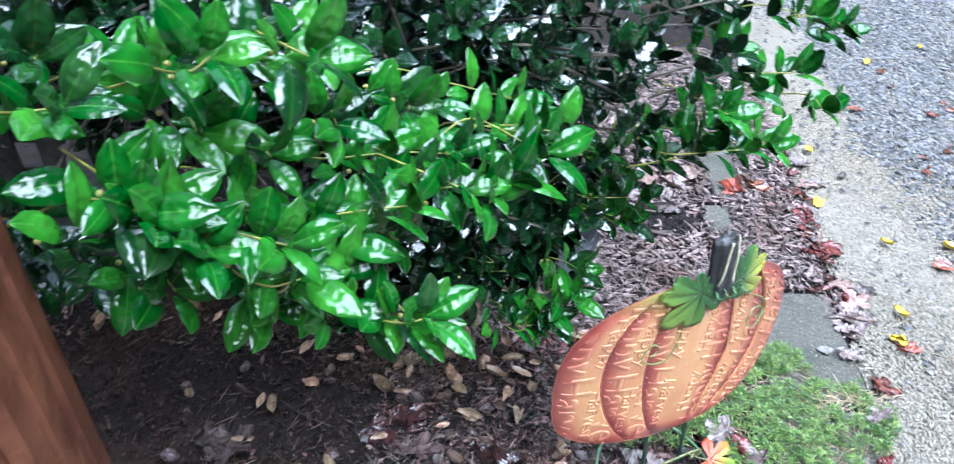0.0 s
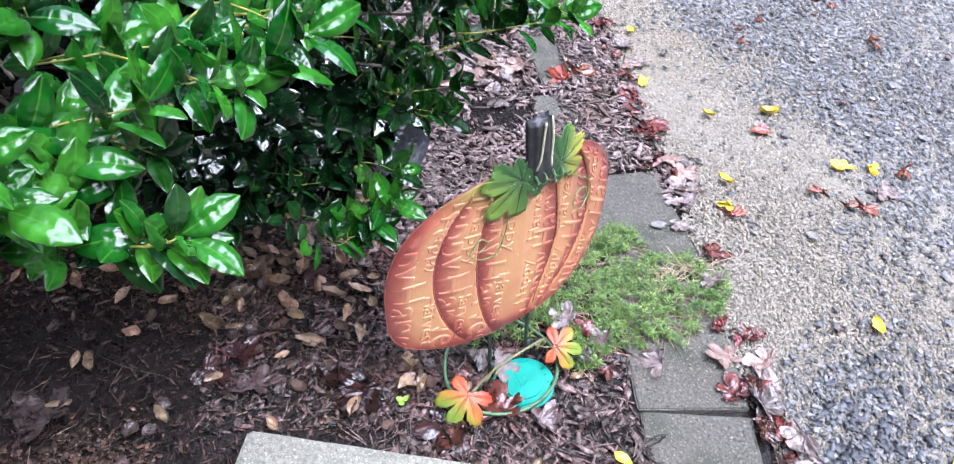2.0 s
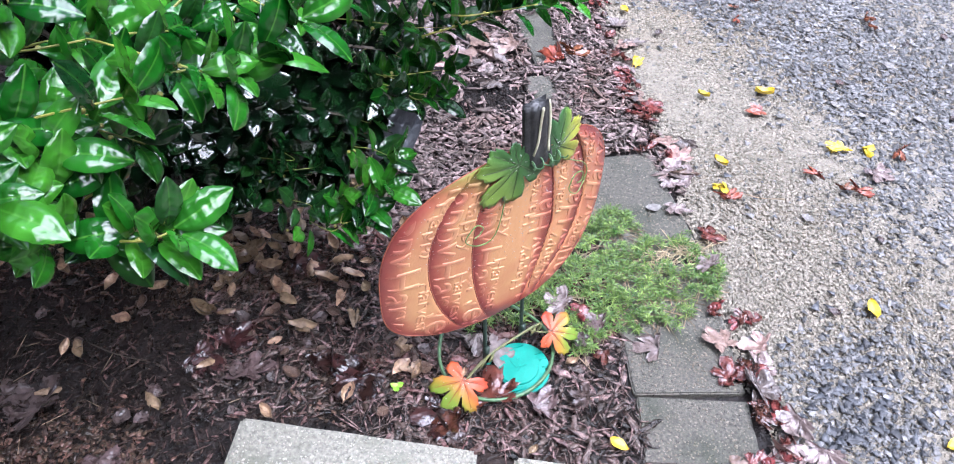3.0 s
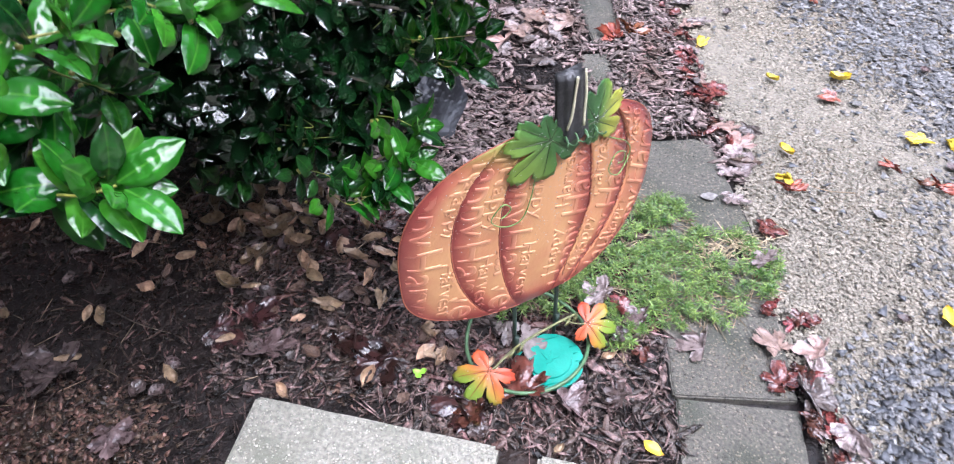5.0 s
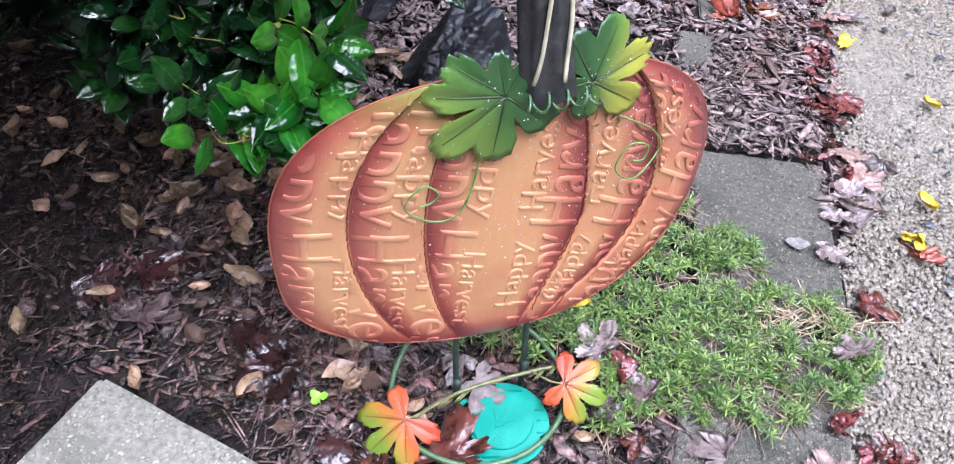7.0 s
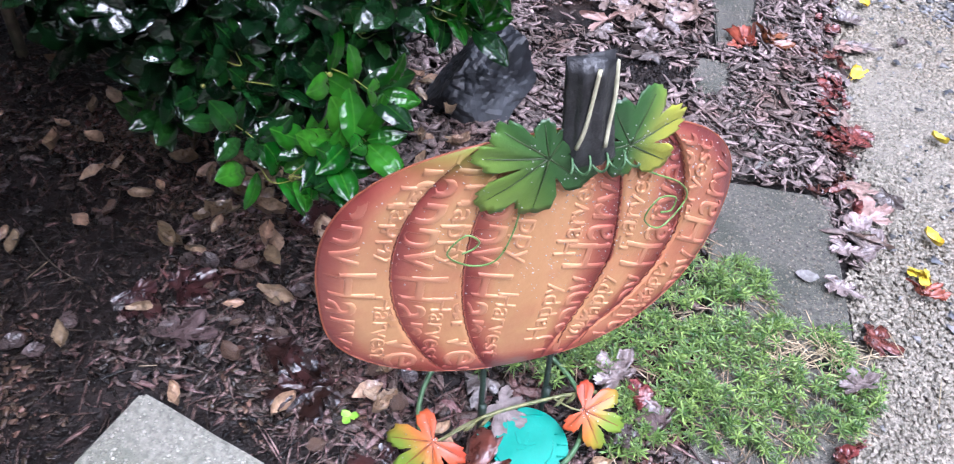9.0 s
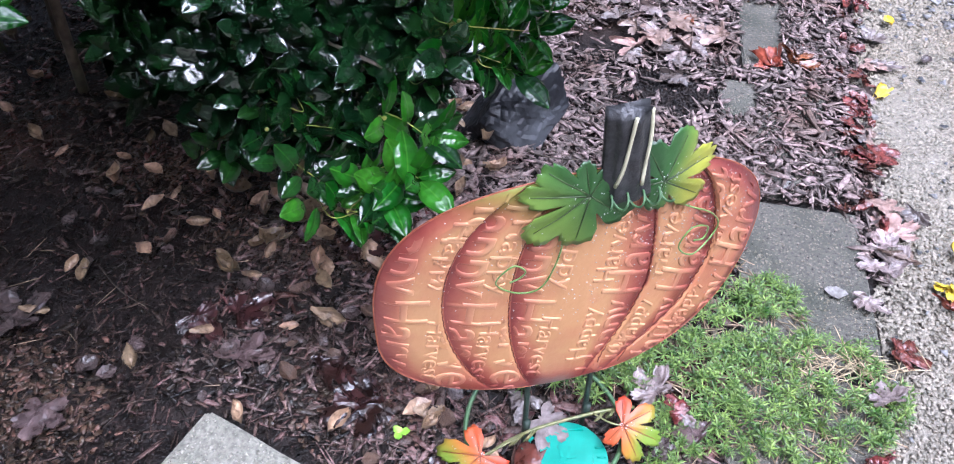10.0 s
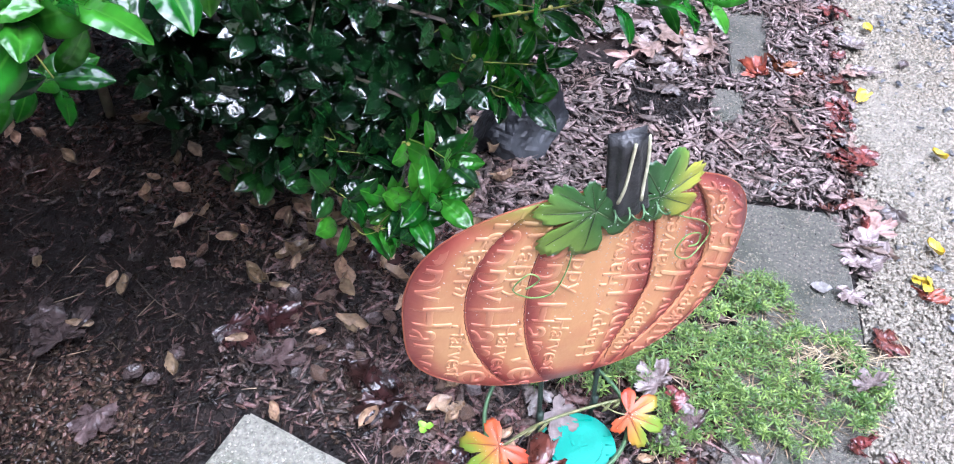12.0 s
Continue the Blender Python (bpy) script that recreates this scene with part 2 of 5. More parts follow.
LETTER = painted("embossed_orange", [(0.0, (0.13, 0.024, 0.020)), (0.22, (0.26, 0.064, 0.048)), (0.48, (0.38, 0.126, 0.082)), (0.72, (0.46, 0.182, 0.106)), (1.0, (0.54, 0.285, 0.144))], rough=0.50, coat=0.0, speck=17.0, mottle=0.8, second=("green", (0.22, 0.28, 0.05)))
LEAF_GREEN = painted("airbrushed_green_leaf", [(0.0, (0.014, 0.048, 0.014)), (0.3, (0.032, 0.10, 0.022)), (0.6, (0.085, 0.195, 0.036)), (1.0, (0.175, 0.305, 0.048))], second=("warm", (0.33, 0.34, 0.04)))
LEAF_ORANGE = painted("airbrushed_orange_leaf", [(0.0, (0.38, 0.050, 0.020)), (0.35, (0.43, 0.090, 0.020)), (0.6, (0.45, 0.17, 0.020)), (1.0, (0.46, 0.28, 0.024))], rough=0.45, coat=0.0, second=("warm", (0.11, 0.22, 0.022)))
VEIN = surface("dark_vein_paint", (0.02, 0.04, 0.015), (0.06, 0.09, 0.03), 90, (0.4, 0.6), 0.1, 200)
VEIN_RED = surface("rust_vein_paint", (0.16, 0.04, 0.015), (0.30, 0.09, 0.03), 90, (0.4, 0.6), 0.1, 200)
YELLOW = surface("yellow_leaf", (0.52, 0.36, 0.02), (0.80, 0.64, 0.05), 5, (0.3, 0.5), 0.3, 12, stain=(0.45, 0.20, 0.03), stain_scale=3.5, stain_cut=(0.58, 0.72), vary=0.15, by="object", detail=3.0, ripple=1.0)
PALE = surface("pale_leaf", (0.1023, 0.09532, 0.08602), (0.2046, 0.193, 0.1767), 5, (0.3, 0.5), 0.3, 12, vary=0.3, by="object", detail=3.0, ripple=1.0)
RUSTY = surface("rust_leaf", (0.072, 0.01872, 0.01008), (0.2448, 0.0684, 0.02736), 4, (0.2, 0.4), 0.5, 9, vary=0.4, by="object", coat=0.5, detail=3.0, ripple=1.0)
MAROON = surface("maroon_leaf", (0.034, 0.009, 0.007), (0.165, 0.044, 0.032), 4, (0.2, 0.4), 0.5, 9, vary=0.55, by="object", coat=0.35, detail=3.0, ripple=1.0)
BUFF = surface("buff_leaf", (0.14, 0.085, 0.066), (0.34, 0.235, 0.195), 4, (0.25, 0.45), 0.5, 9, vary=0.4, by="object", coat=0.2, detail=3.0, ripple=1.0)
DARK_LEAF = surface("dark_maroon_leaf", (0.0088, 0.0039, 0.0033), (0.0413, 0.0156, 0.0123), 4, (0.2, 0.4), 0.5, 9, vary=0.5, by="object", coat=0.25, detail=3.0, ripple=1.0)
SODDEN = surface("sodden_leaf", (0.028, 0.019, 0.017), (0.105, 0.074, 0.067), 4, (0.2, 0.4), 0.5, 9, vary=0.5, by="object", coat=0.15, detail=3.0, ripple=1.0)
PINK = surface("faded_leaf", (0.080, 0.060, 0.054), (0.225, 0.176, 0.158), 4, (0.2, 0.4), 0.5, 9, vary=0.45, by="object", coat=0.2, detail=3.0, ripple=1.0)
ASH = surface("ashen_leaf", (0.14, 0.108, 0.098), (0.29, 0.235, 0.22), 4, (0.45, 0.65), 0.4, 9, vary=0.1, by="object", detail=3.0, ripple=1.0)
TAN = surface("tan_leaf", (0.15, 0.094, 0.054), (0.41, 0.285, 0.178), 4, (0.25, 0.45), 0.4, 9, vary=0.45, by="object", coat=0.3, detail=3.0, ripple=1.0)
SEEDLING = surface("seedling_green", (0.18, 0.42, 0.03), (0.36, 0.62, 0.07), 60, (0.35, 0.5), 0.2, 200)


# ---- mesh helpers ----
def mesh_ob(name, verts, faces, material, parent=None, label="", smooth=True):
    me = bpy.data.meshes.new(name)
    me.from_pydata([tuple(v) for v in verts], [], [tuple(f) for f in faces])
    me.materials.append(material)
    if smooth:
        me.polygons.foreach_set("use_smooth", [True] * len(me.polygons))
    me.update()
    ob = new(name, me)
    ob.parent = parent
    return tagged(ob, label) if label else ob


def part(name, bm, material, parent=None, label="", smooth=False):
    me = bpy.data.meshes.new(name)
    bm.to_mesh(me)
    bm.free()
    me.materials.append(material)
    if smooth:
        me.polygons.foreach_set("use_smooth", [True] * len(me.polygons))
    ob = new(name, me)
    ob.parent = parent
    return tagged(ob, label) if label else ob


def empty(name, m, label, category, group="", kind=""):
    ob = new(name)
    ob.empty_display_size = 0.05
    ob.matrix_world = m
    return tagged(ob, label, category, group, kind)


def swarm(name, tv, tf, frames, material, parent=None, label="", jitter=0.0, smooth=False, rng=None):
    """One mesh of many alike pieces: template verts and faces (all of one size) laid at an array of 3 x 4 frames."""
    tv, tf, n = np.asarray(tv, float), np.asarray(tf, int), len(frames)
    pts = np.repeat(tv[None], n, 0)
    if jitter:
        pts = pts * (1 + rng.uniform(-jitter, jitter, pts.shape))
    v = np.einsum("nij,nkj->nki", frames[:, :, :3], pts) + frames[:, None, :, 3]
    f = (tf[None] + (np.arange(n) * len(tv))[:, None, None]).reshape(-1, tf.shape[1])
    v = v.reshape(-1, 3)
    me = bpy.data.meshes.new(name)
    me.vertices.add(len(v))
    me.vertices.foreach_set("co", v.ravel())
    me.loops.add(f.size)
    me.loops.foreach_set("vertex_index", f.ravel().astype(np.int32))
    me.polygons.add(len(f))
    me.polygons.foreach_set("loop_start", (np.arange(len(f)) * f.shape[1]).astype(np.int32))
    me.polygons.foreach_set("loop_total", np.full(len(f), f.shape[1], np.int32))
    if smooth:
        me.polygons.foreach_set("use_smooth", np.ones(len(f), bool))
    me.update(calc_edges=True)
    me.validate()
    me.materials.append(material)
    ob = new(name, me)
    ob.parent = parent
    return tagged(ob, label) if label else ob


def unit(a):
    return a / np.maximum(np.linalg.norm(a, axis=-1, keepdims=True), 1e-9)


def frames_of(pos, axis, up, scale):
    """Frames with x along axis, z near up; scale: n x 3."""
    x = unit(np.asarray(axis, float))
    y = unit(np.cross(np.asarray(up, float), x))
    z = np.cross(x, y)
    return np.concatenate([np.stack([x, y, z], -1) * np.asarray(scale, float)[:, None, :], np.asarray(pos, float)[:, :, None]], -1)


def tube(points, radius, sides=8, taper=None, closed=False):
    """Verts and faces of a round wire along points; taper: radius factor at the far end."""
    p = np.asarray(points, float)
    n = len(p)
    t = np.roll(p, -1, 0) - np.roll(p, 1, 0) if closed else np.gradient(p, axis=0)
    t = unit(t)
    ref = np.array([0.31, 0.17, 0.93])
    a = unit(np.cross(t, ref))
    b = np.cross(t, a)
    r = radius * (np.linspace(1, taper, n) if taper else np.ones(n))
    ang = np.arange(sides) * 2 * math.pi / sides
    v = (p[:, None] + r[:, None, None] * (np.cos(ang)[None, :, None] * a[:, None] + np.sin(ang)[None, :, None] * b[:, None])).reshape(-1, 3)
    f = []
    for i in range(n if closed else n - 1):
        j = (i + 1) % n
        f += [(i * sides + k, i * sides + (k + 1) % sides, j * sides + (k + 1) % sides, j * sides + k) for k in range(sides)]
    if not closed:
        f += [tuple(range(sides))[::-1], tuple((n - 1) * sides + k for k in range(sides))]
    return v, f


def wire(name, points, radius, material, parent, label="", sides=8, taper=None, closed=False):
    v, f = tube(points, radius, sides, taper, closed)
    return mesh_ob(name, v, f, material, parent, label)


def smooth_line(points, steps=8):
    """A Catmull-Rom line through points."""
    p = [np.asarray(q, float) for q in points]
    p = [2 * p[0] - p[1], *p, 2 * p[-1] - p[-2]]
    out = []
    for a, b, c, d in zip(p, p[1:], p[2:], p[3:]):
        for t in np.arange(steps) / steps:
            out.append(0.5 * (2 * b + (c - a) * t + (2 * a - 5 * b + 4 * c - d) * t * t + (3 * b - a - 3 * c + d) * t ** 3))
    return np.array(out + [p[-2]])


def slab(lx, ly, lz, bevel, rough, seed):
    """A bevelled block with slightly uneven edges; its top lies at z = 0."""
    rng = random.Random(seed)
    bm = bmesh.new()
    bmesh.ops.create_cube(bm, size=1.0)
    bmesh.ops.scale(bm, vec=(lx, ly, lz), verts=bm.verts)
    bmesh.ops.translate(bm, vec=(0, 0, -lz / 2), verts=bm.verts)
    bmesh.ops.bevel(bm, geom=bm.edges[:], offset=bevel, segments=2, affect="EDGES")
    bmesh.ops.subdivide_edges(bm, edges=[e for e in bm.edges if e.calc_length() > 0.08], cuts=9, use_grid_fill=True)
    for v in bm.verts:
        q = v.co * 30
        v.co += Vector((noise.noise(q + Vector((seed, 0, 0))), noise.noise(q + Vector((0, seed, 7))), 0.6 * noise.noise(q + Vector((9, 0, seed))))) * rough
    return bm


def leaf5(lobes, notch, rings=4, teeth=0.06, cup=0.0, fold=0.0, seed=0, broad=1.0, vein=0.035):
    """Verts, faces and radius (0 to 1) of a lobed leaf in the xy plane: lobes of (degrees, length), notches between them."""
    rng = random.Random(seed)
    rim = []
    cuts = [q[2] if len(q) > 2 else notch for q in lobes]
    lobes = [q[:2] for q in lobes]
    for i, (a, r) in enumerate(lobes):
        b, rb = lobes[(i + 1) % len(lobes)]
        gap = (b - a) % 360
        half = [(0.0, 1.0), (0.06, 0.84), (0.13, 0.82), (0.18, 0.69), (0.27, 0.71), (0.33, 0.55), (0.40, 0.45), (0.47, 0.0)]
        for s, (qa, qr) in [(0, h) for h in half] + [(1, h) for h in half[:0:-1]]:
            ref = rb if s else r
            low = cuts[i] * min(r, rb)
            d = low + (ref - low) * min(1.0, qr * broad) if qr else low
            rim.append((a + gap * ((1 - qa) if s else qa), d * (1 + (rng.uniform(-teeth, teeth) if 0 < qr < 1 else 0))))
    longest = max(r for _, r in lobes)
    v, tone, f = [(0, 0, 0)], [0.0], []
    m = len(rim)
    for k in range(1, rings + 1):
        for i, (a, r) in enumerate(rim):
            d = k / rings * r
            x, y = d * math.cos(radians(a)), d * math.sin(radians(a))
            near = min(abs((a - q + 180) % 360 - 180) for q, _ in lobes)
            crease = -vein * longest * math.exp(-(near / 8) ** 2) * (d / longest) ** 0.5
            z = cup * (d / longest) ** 2 * longest + fold * abs(y) + crease + 0.03 * longest * noise.noise(Vector((x / longest * 2.2 + seed, y / longest * 2.2, 3)))
            v.append((x, y, z))
            tone.append(d / longest)
    f += [(0, 1 + i, 1 + (i + 1) % m) for i in range(m)]
    for k in range(rings - 1):
        f += [(1 + k * m + i, 1 + (k + 1) * m + i, 1 + (k + 1) * m + (i + 1) % m, 1 + k * m + (i + 1) % m) for i in range(m)]
    return v, f, tone


def set_attribute(me, name, values):
    me.attributes.new(name, "FLOAT", "POINT").data.foreach_set("value", np.asarray(values, float))


def thicken(ob, depth, offset=-1.0):
    s = ob.modifiers.new("thickness", "SOLIDIFY")
    s.thickness, s.offset = depth, offset
    return ob


# ---- ground, driveway and edging ----
def lie(x, y):
    """Height of the planting bed."""
    return -0.012 + 0.006 * np.sin(7 * x + 1.3) * np.cos(5.3 * y) + 0.004 * np.sin(17 * x + 3 * y) + 0.003 * np.sin(31 * y - 9 * x) + 0.002 * np.sin(53 * x + 41 * y)


def kerb(y):
    """Where the bed ends and the driveway begins."""
    return np.interp(y, [0.0, 0.8, 1.27, 1.7, 2.2, 3.5, 8.0], [0.86, 0.893, 0.916, 0.945, 0.945, 0.945, 0.9]) + 0.012 * np.sin(9 * y) + 0.006 * np.sin(31 * y)


def grid_mesh(name, xs, ys, height, material, label, category):
    X, Y = np.meshgrid(xs, ys)
    Z = height(X, Y)
    v = np.stack([X, Y, Z], -1).reshape(-1, 3)
    w = len(xs)
    f = [(j * w + i, j * w + i + 1, (j + 1) * w + i + 1, (j + 1) * w + i) for j in range(len(ys) - 1) for i in range(w - 1)]
    ob = mesh_ob(name, v, f, material)
    return tagged(ob, label, category, kind="structure")


far = np.array([-60, -30, -14, -7, -4, -2.5, -1.6])
xs = np.concatenate([far, np.linspace(-1.2, 1.05, 150), -far[::-1] + 0.2])
ys = np.concatenate([far, np.linspace(-0.9, 0.5, 12), np.linspace(0.55, 2.6, 140), [2.8, 3.1, 3.6, 4.5, 6, 9, 15, 30, 60]])
grid_mesh("ground", xs, ys, lambda x, y: np.where((np.abs(x) < 1.3) & (y > 0.4) & (y < 3), lie(x, y) + 0.004 * np.sin(91 * x + 13 * np.sin(37 * y)) * np.cos(83 * y), -0.02 + 0 * x) - 0.05 * (x > kerb(y) + 0.01),
          SOIL, "wet soil of a mulched planting bed, coloured darker for shade", "ground")

ds = np.concatenate([np.linspace(0, 1.6, 90), [1.8, 2.2, 3, 4, 5.5]])
dy = np.concatenate([[-12, -6, -3, -1.5, -0.5], np.linspace(0.2, 3.6, 150), [4, 5, 7, 10, 15, 25]])
D, Y = np.meshgrid(ds, dy)
X = kerb(Y) + D
Z = -0.006 + 0.004 * np.sin(5 * X + 2 * Y) * np.sin(3.7 * Y) + 0.002 * np.sin(61 * X) * np.sin(57 * Y) - 0.03 * np.exp(-D / 0.012)
w = len(ds)
tagged(mesh_ob("driveway", np.stack([X, Y, Z], -1).reshape(-1, 3), [(j * w + i, j * w + i + 1, (j + 1) * w + i + 1, (j + 1) * w + i) for j in range(len(dy) - 1) for i in range(w - 1)], TAR),
       "worn wet driveway of tan aggregate and grey stone chips", "driveway", kind="structure")


def chips_here(x, y):
    """Share of dark slate chips on the driveway, 0 to 1."""
    edge = np.interp(y, [0.7, 0.95, 1.1, 1.3, 1.5, 1.7, 2.26, 3.5], [0.93, 0.97, 1.20, 1.33, 1.37, 1.39, 1.22, 1.15]) + 0.03 * np.sin(13 * y) + 0.03 * np.sin(29 * x)
    s = 1 / (1 + np.exp(-(x - edge) / 0.035))
    muddy = np.exp(-((x - 1.36) / 0.14) ** 2 - ((y - 1.12) / 0.22) ** 2) + np.exp(-((x - 2.0) / 0.35) ** 2 - ((y - 2.9) / 0.35) ** 2)
    tan_near = 0.55 / (1 + np.exp((y - 1.08) / 0.04)) / (1 + np.exp(-(x - 1.14) / 0.03))
    return s * (1 - 0.85 * np.clip(muddy, 0, 1)) * (1 - tan_near)


# the surroundings that close the place, out of view and added to hold back sky light: house wall and porch roof beside
# the bed, woods in the distance
def box_ob(name, lo, hi, material, label, category):
    bm = bmesh.new()
    bmesh.ops.create_cube(bm, size=1.0)
    bmesh.ops.scale(bm, vec=[b - a for a, b in zip(lo, hi)], verts=bm.verts)
    ob = part(name, bm, material)
    ob.location = [(a + b) / 2 for a, b in zip(lo, hi)]
    return tagged(ob, label, category, kind="structure")


# wall out of view, added to block sky from the left
box_ob("wall_unseen_house", (-2.5, -4.0, -0.1), (-2.3, 2.6, 3.0), SIDING, "unseen plain pale siding of a house behind the bed, added to block light", "wall")
# the post implies this roof; its reach is set to shade the bed
box_ob("ceiling", (-2.6, -4.0, 2.45), (-0.08, 0.97, 2.60), BOARD, "plain board ceiling of the porch, unseen, sized to shade the bed", "ceiling")
# unseen tree ring, added to darken the low sky and its reflections
ring = [(17 * math.cos(a), 17 * math.sin(a), 15 + 3 * noise.noise(Vector((3 * math.cos(a), 3 * math.sin(a), 0)))) for a in np.arange(72) * 2 * math.pi / 72]
tagged(mesh_ob("backdrop", [(x, y, -1) for x, y, _ in ring] + ring, [(i, (i + 1) % 72, 72 + (i + 1) % 72, 72 + i) for i in range(72)], WOODS), "unseen dark woods all round in the distance, added to block low sky", "backdrop", kind="structure")

rng = np.random.default_rng(7)
OCTA_V = [(1, 0, 0), (0, 1, 0), (-1, 0, 0), (0, -1, 0), (0, 0, 1), (0, 0, -1)]
OCTA_F = [(0, 1, 4), (1, 2, 4), (2, 3, 4), (3, 0, 4), (1, 0, 5), (2, 1, 5), (3, 2, 5), (0, 3, 5)]
FRUST_V = [(math.cos(a) * r, math.sin(a) * r, h) for r, h in ((1.0, -1.0), (0.84, 1.0)) for a in (0.2, 2.2, 4.4)]
FRUST_F = [(3, 4, 5), (0, 1, 4), (0, 4, 3), (1, 2, 5), (1, 5, 4), (2, 0, 3), (2, 3, 5)]
BOX_V = [(-1, -1, -1), (1, -1, -1), (1, 1, -1), (-1, 1, -1), (-0.8, -0.8, 1), (0.8, -0.8, 1), (0.8, 0.8, 1), (-0.8, 0.8, 1)]
BOX_F = [(3, 2, 1, 0), (4, 5, 6, 7), (0, 1, 5, 4), (1, 2, 6, 5), (2, 3, 7, 6), (3, 0, 4, 7)]


SHRED_V, SHRED_F = [], []
for i, (t, wide, bend) in enumerate(((-1, 0.35, 0.0), (-0.55, 0.95, 0.25), (0.1, 1.0, 0.35), (0.6, 0.8, 0.2), (1, 0.25, -0.1))):
    SHRED_V += [(t, -wide + 0.2 * bend, -0.5 + bend), (t, wide + 0.2 * bend, -0.5 + bend), (t, wide * 0.8, 0.6 + bend), (t, -wide * 0.7, 0.5 + bend)]
for i in range(4):
    SHRED_F += [(4 * i + k, 4 * i + (k + 1) % 4, 4 * i + 4 + (k + 1) % 4, 4 * i + 4 + k) for k in range(4)]
SHRED_F += [(3, 2, 1, 0), (16, 17, 18, 19)]


def strewn(n, x, y, z, size, flat, tilt, rng):
    """Frames for n flat pieces lying about; size: n x 2 (length, width)."""
    a = rng.uniform(0, 2 * math.pi, n)
    axis = np.stack([np.cos(a), np.sin(a), rng.normal(0, tilt, n)], -1)
    up = np.stack([rng.normal(0, tilt, n), rng.normal(0, tilt, n), np.ones(n)], -1)
    return frames_of(np.stack([x, y, z], -1), axis, up, np.stack([size[:, 0], size[:, 1], flat], -1))


n = 200000
x, y = rng.uniform(0.84, 2.30, n), 0.62 + 2.9 * rng.uniform(0, 1, n) ** 1.35
keep = (x > kerb(y) - 0.02) & (x < 1.42 + 0.42 * (y - 0.6)) & (rng.uniform(0, 1, n) > 0.75 * chips_here(x, y))
x, y = x[keep], y[keep]
n = len(x)
r = rng.uniform(0.0019, 0.0047, n) * (1 + 0.25 * (y - 1))
tagged(swarm("gravel", FRUST_V, FRUST_F, strewn(n, x, y, -0.0054 + rng.uniform(-0.0006, 0.0010, n), np.stack([r * 1.2, r * 0.95], -1), r * 0.26, 0.10, rng), GRIT, jitter=0.3, rng=rng),
       "fine tan gravel bound in the driveway surface", "gravel", kind="stuff")
n = 95000
x, y = rng.uniform(0.88, 2.5, n), 0.62 + 2.9 * rng.uniform(0, 1, n) ** 1.2
keep = (x > kerb(y)) & (x < 1.42 + 0.42 * (y - 0.6)) & (rng.uniform(0, 1, n) < 0.012 + 0.988 * chips_here(x, y))
x, y = x[keep], y[keep]
n = len(x)
r = (0.0018 + 0.0062 * rng.uniform(0, 1, n) ** 2.2) * (1 + 0.15 * (y - 1))
tagged(swarm("slate_chippings", FRUST_V, FRUST_F, strewn(n, x, y, -0.002 + rng.uniform(-0.001, 0.003, n), np.stack([r * 1.5, r * 1.05], -1), r * 0.10 + 0.0004, 0.13, rng), CHIP, jitter=0.4, rng=rng),
       "loose wet blue-grey stone chips on the driveway", "gravel", kind="stuff")

k = 440
x, y = np.concatenate([rng.normal(1.06, 0.07, 180), rng.uniform(1.0, 1.75, k - 180)]), np.concatenate([rng.normal(0.84, 0.09, 180), rng.uniform(0.75, 2.3, k - 180)])
keep = (x > kerb(y) + 0.015) & (y > 0.66)
x, y = x[keep], y[keep]
r = rng.uniform(0.003, 0.0115, len(x)) * np.where(y > 1.15, 0.75, 1.0)
tagged(swarm("slate_flakes", FRUST_V, FRUST_F, strewn(len(x), x, y, 0.002 + rng.uniform(0, 0.003, len(x)), np.stack([r * 1.4, r * 0.85], -1), 0.0009 + r * 0.05, 0.12, rng), SLATE, jitter=0.45, rng=rng),
       "thin flat dark slate flakes, wet, on the driveway's edge", "gravel", kind="stuff")

edging = empty("paver_edging", pose(0, 0, 0), "row of weathered grey concrete pavers edging the driveway", "edging", kind="structure")
for i, (x, y, lx, ly, yaw, z) in enumerate([(0.766, 0.862, 0.20, 0.132, -10, 0.0), (0.735, 0.69, 0.20, 0.20, -13, -0.002), (0.793, 1.094, 0.205, 0.315, -6, 0.001), (0.803, 1.430, 0.205, 0.33, 3, 0.002), (0.768, 1.785, 0.21, 0.32, 5, 0.0), (0.79, 2.125, 0.20, 0.30, 4, 0.001), (0.80, 2.45, 0.20, 0.3, 2, -0.006)]):
    ob = part("paver", slab(lx, ly, 0.06, 0.003, 0.0016, i + 1), PAVER, edging)
    ob.matrix_world = pose(x, y, z, 0, 0, yaw)
    k = int(30000 * lx * ly)
    rr = rng.uniform(0.0006, 0.0030, k) * rng.uniform(0.4, 1.0, k)
    agg = swarm("aggregate", OCTA_V, OCTA_F, strewn(k, rng.uniform(-lx / 2 + 0.006, lx / 2 - 0.006, k), rng.uniform(-ly / 2 + 0.006, ly / 2 - 0.006, k), np.full(k, 0.0002), np.stack([rr * 1.2, rr], -1), rr * 0.4, 0.1, rng), GRIT, ob, jitter=0.3, rng=rng)
    agg["kind"] = "stuff"
